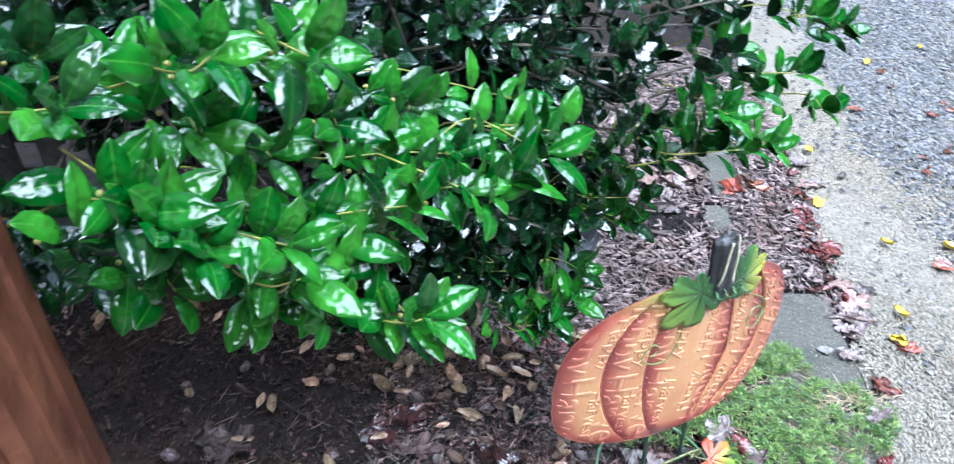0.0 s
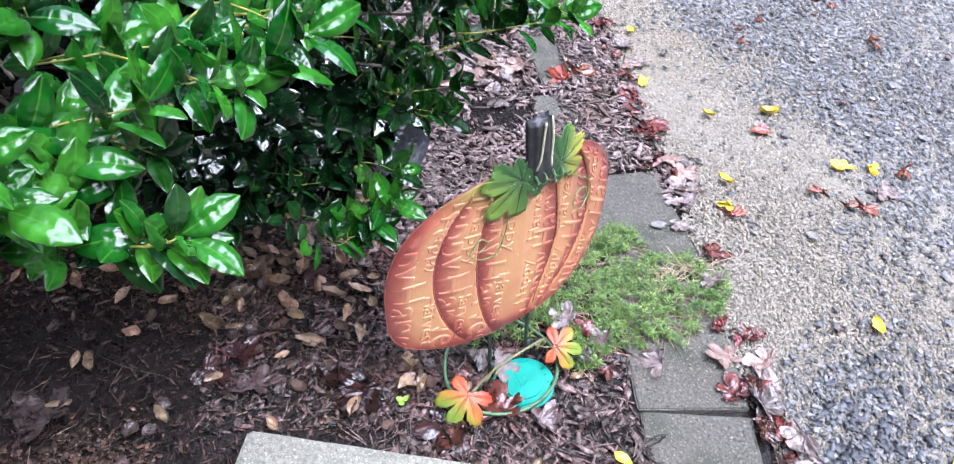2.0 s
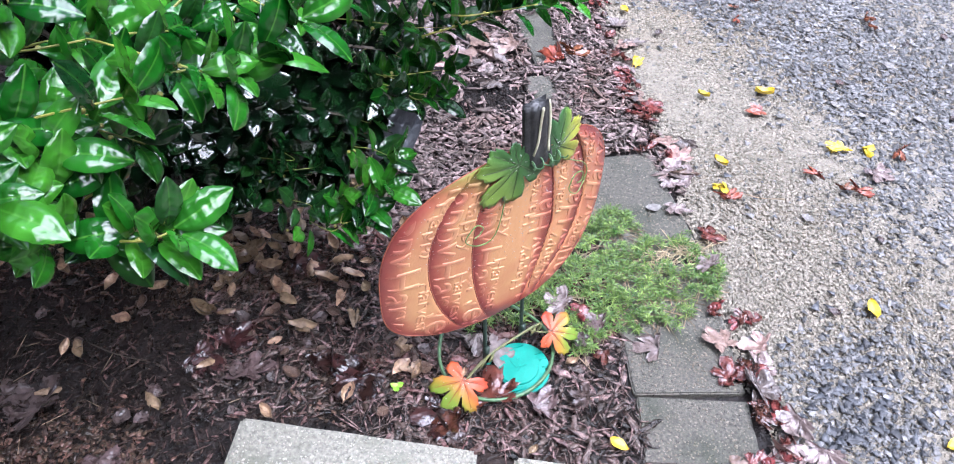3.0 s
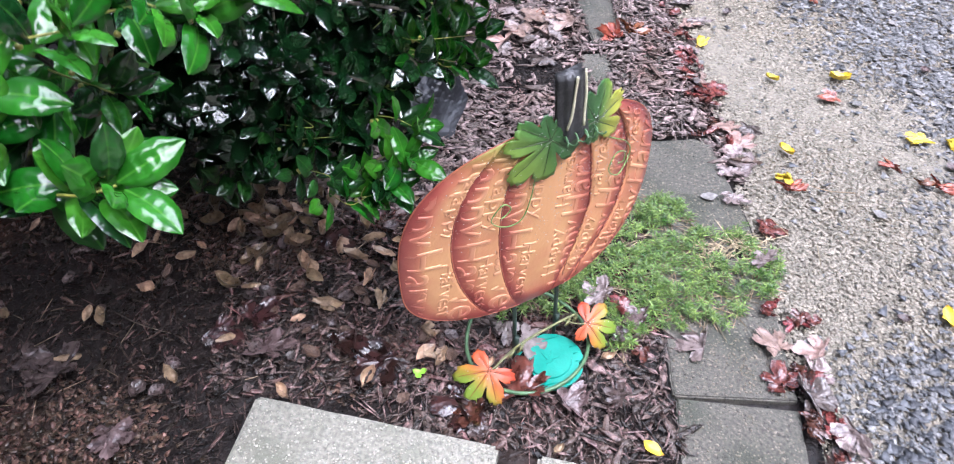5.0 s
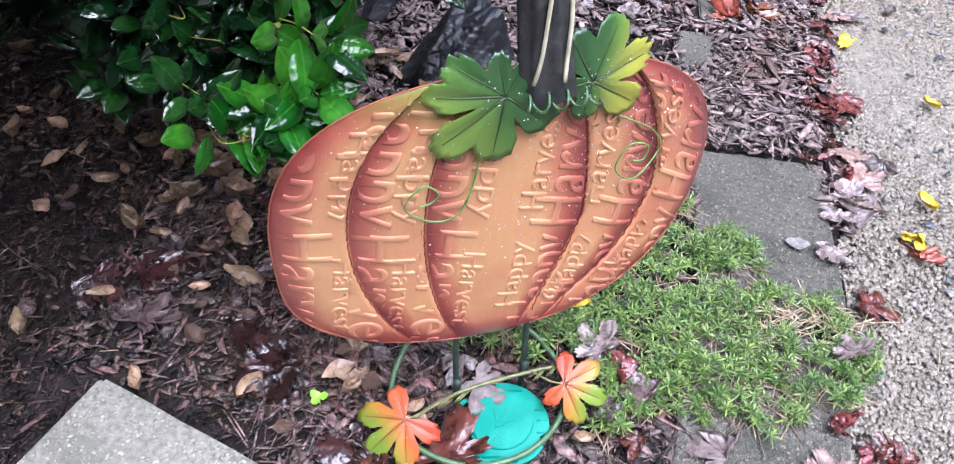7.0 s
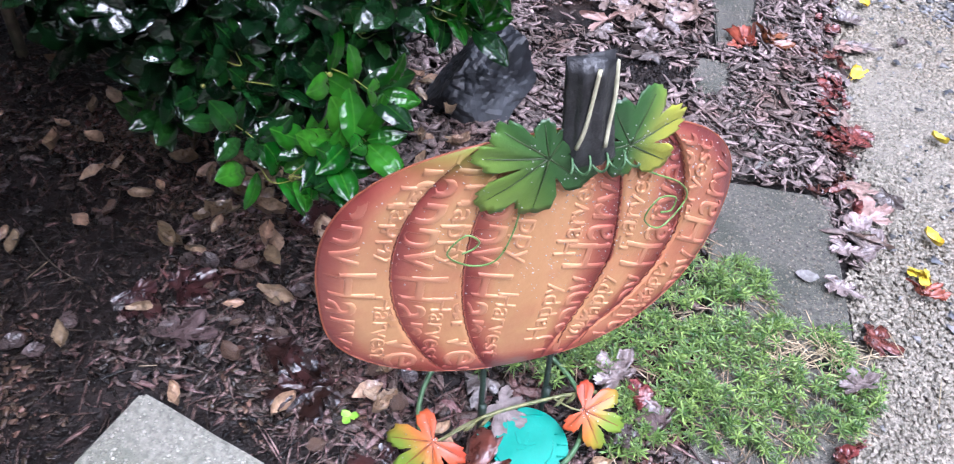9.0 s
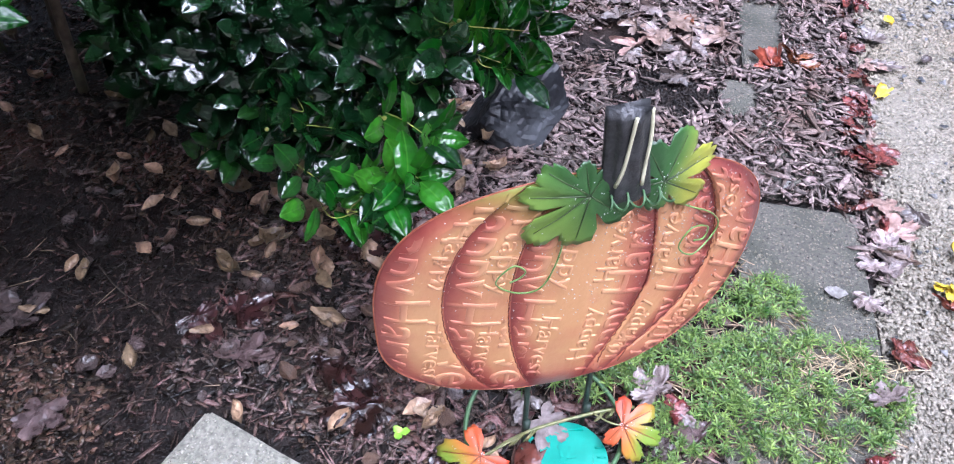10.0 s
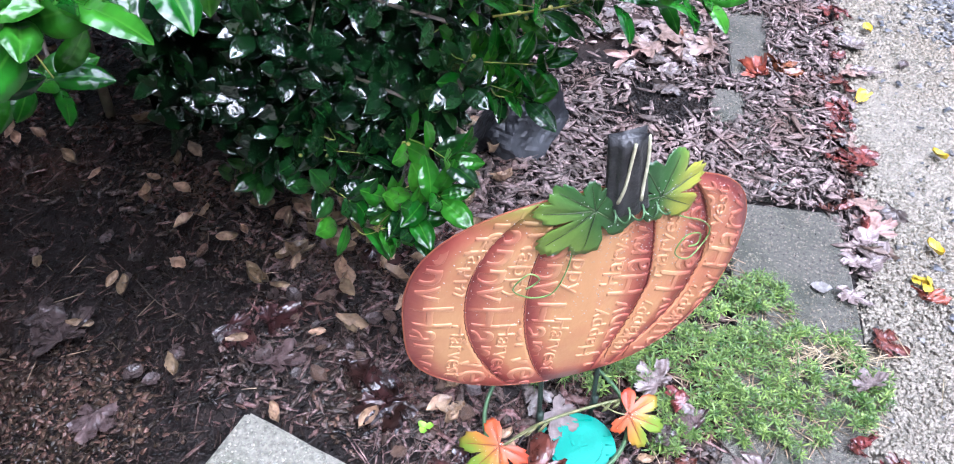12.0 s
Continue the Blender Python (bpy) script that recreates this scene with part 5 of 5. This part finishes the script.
lv, la, ln_, ls, tw = [], [], [], [], []
made = 0
while made < 1620:
    d = hr.normal(0, 1, 3)
    d /= np.linalg.norm(d)
    p = CENTRE + RADII * d * hr.uniform(0.25, 1.0) ** 0.6
    if made % 13 == 5:
        p = np.array([0.05, 1.25, 0.43]) + np.array([0.21, 0.10, 0.11]) * d
    elif made % 6 == 0:
        p = np.array([-0.02, 1.38, 0.60]) + np.array([0.34, 0.26, 0.26]) * d * hr.uniform(0.1, 1.0) ** 0.5
    if (p[0] < -0.5 and p[1] > 1.6 and ((p[0] + 0.5) / 0.5) ** 2 + ((p[1] - 1.6) / 0.55) ** 2 > 1) or p[0] < -1.0 or p[2] > 1.15 or p[1] > 2.15 or (p[2] < skirt(p[0], p[1]) and made % 13 != 5):
        continue
    # nothing grows across the open side where the path runs
    if p[0] > 0.05 and p[1] < 0.95 and p[2] < 1.0:
        continue
    # the front of the skirt stands back under the branches by the porch
    if p[1] < 1.12 and (p[2] < 0.82 or p[0] > 0.10):
        continue
    # only the upper branches reach out over the edging
    if p[0] > 0.28 + 1.5 * min(0.2, max(0.0, p[2] - 0.62)):
        continue
    # the side towards the driveway is thin enough to see the mulch through
    if p[0] > 0.10 and p[1] > 1.24 and p[2] < 0.62 and hr.uniform() < 0.6:
        continue
    made += 1
    way = d * np.array([1, 1, 0.45]) + np.array([0, 0, 0.12]) + hr.normal(0, 0.3, 3)
    way /= np.linalg.norm(way)
    tw.append((p - way * 0.12, p))
    for at, axis, normal, size in young_sprig(p, way, hr)[:8]:
        lv.append(at), la.append(axis), ln_.append(normal), ls.append([size * 0.94] * 3)
crown = swarm("foliage", MASS_V, MASS_F, frames_of(local(np.array(lv)), np.array(la), np.array(ln_), np.array(ls)), HOLLY_SHADE, bush, "dense glossy green leaves, coloured darker for the crown's shade", smooth=True)
crown["kind"] = "stuff"
a, b = np.array([q[0] for q in tw]), np.array([q[1] for q in tw])
mid, dif = (a + b) / 2, b - a
n = len(a)
stalks = swarm("fine_twig", BOX_V, BOX_F, frames_of(local(mid), dif, np.tile([0.1, 0.2, 1.0], (n, 1)), np.stack([np.linalg.norm(dif, axis=1) / 2, np.full(n, 0.0016), np.full(n, 0.0016)], -1)), WOOD, bush)
stalks["kind"] = "stuff"


# ---- porch post and lattice ----
post = empty("porch_post", pose(-0.235, 0.47, 0, 0, 0, 20), "reddish stained cedar porch post with grooved faces", "post")
bm = bmesh.new()
prof = []
half = 0.07
for k in range(4):
    for s, inn in ((-1.0, 0.012), (-0.86, 0.0), (-0.45, 0.0), (-0.40, 0.006), (-0.30, 0.006), (-0.25, 0.0), (0.25, 0.0), (0.30, 0.006), (0.40, 0.006), (0.45, 0.0), (0.86, 0.0)):
        x, y = s * half, -half + inn
        a = k * math.pi / 2
        prof.append((x * math.cos(a) - y * math.sin(a), x * math.sin(a) + y * math.cos(a)))
rings = [[bm.verts.new((x, y, z)) for x, y in prof] for z in np.linspace(-0.05, 2.4, 9)]
for lo, hi in zip(rings, rings[1:]):
    for i in range(len(prof)):
        bm.faces.new((lo[i], lo[(i + 1) % len(prof)], hi[(i + 1) % len(prof)], hi[i]))
bm.faces.new(rings[-1])
part("shaft", bm, CEDAR, post, "grooved shaft")
bm = slab(0.17, 0.17, 0.10, 0.006, 0.001, 5)
ob = part("plinth", bm, CEDAR, post, "square plinth")
ob.matrix_basis = pose(0, 0, 0.07)

panel2 = empty("lattice_panel", pose(-1.30, 1.50, 0), "weathered grey wooden lattice skirting beside the holly", "lattice")
for z in (0.045, 0.50):
    ob = part("rail", slab(1.05, 0.03, 0.07, 0.003, 0.001, 2), LATTICE, panel2)
    ob.matrix_basis = pose(0, 0, z + 0.035)
for i in range(11):
    ob = part("slat", slab(0.045, 0.012, 0.50, 0.002, 0.001, 20 + i), LATTICE, panel2)
    ob.matrix_basis = pose(-0.49 + 0.098 * i, -0.021, 0.53)
for i in range(3):
    ob = part("slat", slab(1.0, 0.012, 0.045, 0.002, 0.001, 40 + i), LATTICE, panel2)
    ob.matrix_basis = pose(0, 0.021, 0.20 + 0.11 * i)


# ---- fallen leaves ----
lr = random.Random(5)


def oval_leaf(seed, curl, slim=0.30):
    r = random.Random(seed)
    v, f = [], []
    for i in range(9):
        t = i / 8
        w = slim * max(0.02, math.sin(math.pi * min(1, t ** 0.9 * 0.98 + 0.01))) ** 0.8
        for s in (-1, -0.5, 0, 0.5, 1):
            v.append((t - 0.5, s * w * (1 + 0.14 * r.uniform(-1, 1)) + 0.08 * math.sin(2.2 * t + seed), curl * (0.35 * s * s + 0.5 * (t - 0.5) ** 2) + 0.03 * r.uniform(-1, 1) + 0.10 * noise.noise(Vector((3 * t + seed, 2 * s, 5.0)))))
    for i in range(8):
        f += [(i * 5 + k, (i + 1) * 5 + k, (i + 1) * 5 + k + 1, i * 5 + k + 1) for k in range(4)]
    return v, f


def maple_leaf(seed, curl):
    """A wet dead maple leaf, its stalk end at one side: ragged lobes, a fold or two, an uneven surface."""
    r = random.Random(seed)
    lobes = [(a + r.uniform(-9, 9), q * r.uniform(0.72, 1.1)) for a, q in ((0, 0.95), (46, 0.80), (96, 0.52), (180, 0.14), (-96, 0.52), (-46, 0.80))]
    v, f, _ = leaf5(lobes, 0.58, 7, 0.10, 0.0, 0.0, seed, 1.3, 0.012)
    folds = [(r.uniform(-math.pi, math.pi), r.uniform(0.06, 0.30), r.uniform(0.7, 1.75)) for _ in range(3 if curl > 0.55 else 2 if curl > 0.25 else 1)]
    a0, bend = r.uniform(0, math.pi), 0.5 * curl * r.uniform(-0.6, 1.0)
    out = []
    for x, y, z in v:
        x -= 0.34
        z += 0.10 * noise.noise(Vector((2.6 * x + seed, 2.6 * y, 1.0))) + 0.035 * noise.noise(Vector((8 * x + seed, 8 * y, 4.0)))
        for a, off, amount in folds:
            d = x * math.cos(a) + y * math.sin(a) - off
            if d > 0:
                k = min(1.0, curl * 1.3) * amount
                x, y, z = x - k * d * math.cos(a), y - k * d * math.sin(a), z + 0.03 + 0.30 * d * min(1.0, k)
        q = x * math.cos(a0) + y * math.sin(a0)
        out.append((x, y, z + bend * q * q))
    return out, f


def leaf_kind(name, shape, material, curls):
    out = []
    for i, c in enumerate(curls):
        v, f = shape(i * 7 + len(name), c)
        me = bpy.data.meshes.new(name)
        me.from_pydata(v, [], f)
        me.polygons.foreach_set("use_smooth", [True] * len(me.polygons))
        me.materials.append(material)
        out.append(me)
    return out


def drop(name, meshes, places, size, z, tilt, label, category, group):
    for x, y in places:
        if category == "leaf" and math.hypot(x - 0.485, y - 1.02) < 0.050:
            continue
        ob = new(name, lr.choice(meshes))
        s = lr.uniform(*size)
        base = max(float(lie(x, y)) + 0.012, 0.004) if x < float(kerb(y)) else 0.001
        if inside(MAT, np.array([x]), np.array([y]))[0]:
            base += 0.016
        ob.matrix_world = pose(x, y, base + z, lr.uniform(-tilt, tilt), lr.uniform(-tilt, tilt), lr.uniform(0, 360)) @ Matrix.Diagonal((s, s, s, 1))
        tagged(ob, label, category, group)


yellow = leaf_kind("yellow_leaf", oval_leaf, YELLOW, (0.3, 0.5, 0.8))
pale = leaf_kind("pale_leaf", lambda s, c: oval_leaf(s, c, 0.36), PALE, (0.04, 0.12))
rusty = leaf_kind("rust_leaf", maple_leaf, RUSTY, (0.3, 0.6, 0.9, 1.0))
maroon = leaf_kind("maroon_leaf", maple_leaf, MAROON, (0.15, 0.6, 0.9, 0.75, 0.25, 1.0))
faded = leaf_kind("faded_leaf", maple_leaf, PINK, (0.15, 0.3, 0.5, 0.4, 0.7))
tan = leaf_kind("tan_leaf", lambda s, c: oval_leaf(s, c, 0.25), TAN, (0.5, 0.9, -0.6, 0.2, 1.2, -0.3))
gold = leaf_kind("gold_leaf", maple_leaf, YELLOW, (0.6, 0.9))
drop("yellow_leaf", yellow, [(1.05, 1.54), (1.26, 1.79), (1.1, 1.8), (1.2, 1.08), (1.01, 2.23), (1.2, 0.78), (0.62, 0.85), (1.35, 2.83), (1.58, 2.56), (1.81, 2.84), (1.53, 2.39), (1.58, 2.97), (0.545, 1.215)],
     (0.032, 0.05), 0.004, 12, "small bright yellow fallen leaf, wet", "leaf", "fallen leaves")
drop("yellow_leaf", gold, [(1.35, 1.56), (1.42, 1.55), (0.97, 1.97), (1.03, 1.46)], (0.05, 0.065), 0.004, 10, "crinkled yellow fallen leaf, wet", "leaf", "fallen leaves")
drop("pale_leaf", pale, [(1.49, 2.03), (1.66, 1.88), (1.48, 1.68), (1.79, 1.76), (0.85, 1.41), (0.95, 1.88), (1.54, 1.89), (1.62, 1.65), (1.54, 1.76), (0.93, 1.04), (1.54, 2.86), (1.61, 2.81), (1.51, 2.08), (1.27, 1.7), (1.18, 1.34), (0.777, 1.645)],
     (0.018, 0.036), 0.003, 6, "pale whitish fallen leaf lying flat", "leaf", "fallen leaves")
drop("rust_leaf", rusty, [(1.7, 2.08), (1.32, 2.15), (1.3, 1.42), (1.5, 1.53), (1.26, 1.47), (1.33, 1.41), (0.58, 2.12), (0.78, 2.0), (0.74, 1.99), (1.44, 2.47), (1.66, 2.38), (1.22, 2.49), (1.34, 2.21), (1.71, 2.12), (1.21, 1.72), (1.02, 1.42)],
     (0.035, 0.065), 0.006, 14, "rust-red curled fallen maple leaf", "leaf", "fallen leaves")
drop("maroon_leaf", maroon, [(0.91, 1.64), (0.93, 1.58), (0.88, 1.6), (0.95, 1.08), (0.92, 0.9), (0.91, 0.82), (0.93, 1.08), (0.95, 1.31), (0.93, 2.09), (0.93, 2.0), (0.94, 1.75), (0.91, 1.83), (0.89, 0.9), (0.89, 0.79), (0.622, 1.117), (0.64, 1.03), (0.335, 0.93), (0.92, 1.92), (0.94, 2.2)] + [(float(kerb(y)) - 0.02 + lr.gauss(0, 0.022), y) for y in [lr.uniform(0.72, 1.12) for _ in range(20)] + [lr.uniform(1.52, 2.3) for _ in range(20)]],
     (0.034, 0.062), 0.006, 16, "dark wet maroon fallen maple leaf", "leaf", "fallen leaves")
drop("faded_leaf", faded, [(0.93, 0.98), (0.91, 0.81), (0.5, 2.05), (0.58, 2.02), (0.99, 1.61), (1.42, 1.46), (0.9, 1.39), (0.74, 1.05), (0.42, 2.1), (0.47, 1.95), (0.95, 1.5), (0.99, 2.05), (0.55, 1.9), (0.52, 2.2), (0.40, 1.1)] + [(float(kerb(y)) - 0.01 + lr.gauss(0, 0.03), y) for y in [lr.uniform(0.75, 2.2) for _ in range(9)]] + [(lr.uniform(0.42, 0.66), lr.uniform(1.9, 2.3)) for _ in range(8)],
     (0.045, 0.07), 0.005, 10, "faded grey-pink fallen maple leaf, wet", "leaf", "fallen leaves")
spots = [(-0.19, 1.31), (-0.16, 1.32), (-0.05, 1.29), (-0.26, 1.36), (-0.25, 1.23), (-0.15, 1.42), (-0.38, 1.41), (0.09, 1.17), (-0.09, 1.22), (-0.02, 1.35), (0.28, 1.09), (0.29, 1.03), (0.04, 1.14), (-0.03, 1.30), (-0.045, 1.275)]
spots += [(lr.uniform(-0.1, 0.32), lr.gauss(1.40, 0.09)) for _ in range(34)] + [(lr.uniform(-0.8, -0.1), lr.gauss(1.46, 0.16)) for _ in range(30)] + [(lr.uniform(-0.4, 0.3), lr.uniform(0.98, 1.25)) for _ in range(6)]
drop("tan_leaf", tan, spots, (0.028, 0.050), 0.004, 22, "dead tan holly leaf curled on the soil", "leaf", "dead holly leaves")

drop("tan_leaf", tan, [(-0.045, 1.292), (-0.018, 1.339), (-0.068, 1.377), (-0.045, 1.383), (-0.004, 1.38), (0.113, 1.307), (0.123, 1.308), (0.092, 1.175), (0.268, 1.048), (0.147, 1.363), (-0.095, 1.224), (-0.076, 1.466), (0.04, 1.26), (0.065, 1.235), (0.135, 1.275), (0.02, 1.31), (0.19, 1.285), (0.215, 1.24), (0.165, 1.33), (0.07, 1.345)], (0.042, 0.058), 0.007, 26, "large pale tan holly leaf curled on the wet bark", "leaf", "dead holly leaves")
crumpled = leaf_kind("buff_leaf", maple_leaf, TAN, (0.5, 0.8))
drop("buff_leaf", crumpled, [(0.163, 1.23), (0.185, 1.175), (0.265, 1.099), (0.287, 1.038)], (0.040, 0.052), 0.006, 16, "crumpled tan maple leaf beside the sign", "leaf", "fallen leaves")
dark = leaf_kind("maroon_leaf", maple_leaf, DARK_LEAF, (0.2, 0.35, 0.6))
drop("maroon_leaf", dark, [(-0.083, 1.115), (-0.031, 1.155), (0.128, 1.085), (0.182, 1.030), (0.172, 1.050), (0.318, 0.945), (0.345, 0.93), (0.10, 1.32)], (0.065, 0.085), 0.003, 7, "dark wet maroon maple leaf flattened on the soil", "leaf", "fallen leaves")
sodden = leaf_kind("faded_leaf", maple_leaf, SODDEN, (0.1, 0.2, 0.3))
drop("faded_leaf", sodden, [(-0.003, 1.082), (-0.37, 1.055), (-0.40, 1.075), (-0.23, 0.906)], (0.065, 0.085), 0.003, 7, "grey-brown wet maple leaf flattened on the soil", "leaf", "fallen leaves")
buff = leaf_kind("buff_leaf", maple_leaf, BUFF, (0.12, 0.3, 0.55))
drop("rust_leaf", rusty[2:], [(0.755, 2.0), (0.795, 2.005)], (0.085, 0.10), 0.014, 16, "large rust-red twisted maple leaf on the mulch", "leaf", "fallen leaves")
drop("buff_leaf", buff, [(0.515, 2.023), (0.46, 2.06), (0.575, 2.02), (0.573, 2.10), (0.47, 1.98), (0.64, 2.06)], (0.075, 0.10), 0.010, 14, "pinkish tan curled fallen maple leaf on the mulch", "leaf", "fallen leaves")
drop("maroon_leaf", maroon[:1], [(0.428, 0.993)], (0.082, 0.084), 0.002, 5, "dark wet maroon fallen maple leaf beside the teal lid", "leaf", "fallen leaves")
drop("faded_leaf", faded[:2], [(0.575, 1.150)], (0.054, 0.058), 0.010, 8, "purple-grey fallen maple leaf on the stonecrop", "leaf", "fallen leaves")
limp = leaf_kind("faded_leaf", maple_leaf, ASH, (0.02, 0.08))
drop("faded_leaf", limp, [(0.453, 1.066)], (0.052, 0.054), 0.006, 5, "pale pinkish grey maple leaf lying over the teal lid", "leaf", "fallen leaves")
drop("faded_leaf", faded[1:2], [(0.93, 0.845), (0.905, 0.93), (0.955, 0.775)], (0.065, 0.075), 0.012, 12, "pinkish grey fallen maple leaf, wet", "leaf", "fallen leaves")

drop("faded_leaf", sodden, [(lr.uniform(0.28, 0.66), lr.uniform(0.86, 1.10)) for _ in range(9)], (0.03, 0.055), 0.004, 12, "small sodden brown leaf among the bark", "leaf", "fallen leaves")
drop("tan_leaf", tan, [(lr.uniform(0.26, 0.60), lr.uniform(0.84, 1.10)) for _ in range(7)], (0.024, 0.04), 0.004, 18, "dead tan holly leaf lying on the bark mulch", "leaf", "dead holly leaves")
drop("buff_leaf", buff, [(float(kerb(y)) - 0.005 + lr.gauss(0, 0.025), y) for y in [lr.uniform(0.76, 1.10) for _ in range(4)] + [lr.uniform(1.5, 2.2) for _ in range(5)]], (0.05, 0.07), 0.006, 14, "buff pink fallen maple leaf at the driveway's edge", "leaf", "fallen leaves")

heap = [(lr.gauss(-0.06, 0.05), lr.gauss(1.38, 0.03)) for _ in range(14)] + [(lr.gauss(0.15, 0.05), lr.gauss(1.66, 0.03)) for _ in range(14)]
drop("tan_leaf", tan, heap, (0.030, 0.048), 0.007, 32, "dead tan holly leaf curled in a loose heap", "leaf", "dead holly leaves")
bits = leaf_kind("leaf_fragment", lambda s, c: oval_leaf(s, c, 0.40), SODDEN, (0.2, 0.5, -0.4)) + leaf_kind("leaf_fragment", lambda s, c: oval_leaf(s, c, 0.34), LITTER, (0.3, 0.6))
drop("leaf_fragment", bits, [(lr.uniform(-0.5, 0.32), lr.uniform(0.95, 1.36)) for _ in range(44)], (0.018, 0.036), 0.003, 16, "small torn piece of a dead leaf on the soil", "leaf", "leaf fragments")

drop("pale_leaf", pale, [(lr.uniform(1.25, 2.0), lr.uniform(1.35, 2.9)) for _ in range(16)], (0.014, 0.030), 0.002, 5, "small pale leaf lying flat on the driveway", "leaf", "fallen leaves")
drop("leaf_fragment", bits, [(lr.uniform(1.05, 1.9), lr.uniform(1.0, 2.9)) for _ in range(22)], (0.014, 0.030), 0.003, 10, "torn piece of a dead leaf on the driveway", "leaf", "leaf fragments")
drop("rust_leaf", rusty, [(lr.uniform(1.35, 1.95), lr.uniform(1.5, 2.9)) for _ in range(9)], (0.035, 0.055), 0.005, 12, "rust-red curled fallen maple leaf", "leaf", "fallen leaves")

seedling = empty("seedling", pose(0.257, 1.006, -0.004), "tiny bright green two-leaved seedling", "seedling")
for a in (20, 150, 250):
    v, f = oval_leaf(a, 0.3, 0.42)
    ob = mesh_ob("leaf", [((x + 0.5) * 0.014, y * 0.014, z * 0.014) for x, y, z in v], f, SEEDLING, seedling)
    ob.matrix_basis = pose(0, 0, 0.016, 0, -20, a)
wire("stalk", [(0, 0, -0.005), (0, 0, 0.017)], 0.0008, SEEDLING, seedling, sides=5)

tagged(wire("leaf_stalk", smooth_line([(1.035, 1.455, 0.008), (1.06, 1.43, 0.010), (1.10, 1.412, 0.006), (1.155, 1.405, 0.004)]), 0.0011, STRAW, None, sides=6), "thin pale leaf stalk lying on the driveway", "stalk")
for pts in ([(0.05, 1.16, 0.0), (0.02, 1.10, 0.006), (-0.01, 1.03, 0.0)], [(-0.30, 1.18, 0.0), (-0.24, 1.14, 0.008), (-0.18, 1.12, 0.002)], [(0.30, 1.62, 0.0), (0.36, 1.60, 0.012), (0.44, 1.62, 0.004)], [(0.85, 1.30, 0.012), (0.80, 1.29, 0.016), (0.74, 1.34, 0.010)]):
    tagged(wire("fallen_twig", smooth_line(pts), 0.0014, WOOD, None, sides=6, taper=0.6), "thin brown twig fallen on the bed", "twig", "fallen twigs")
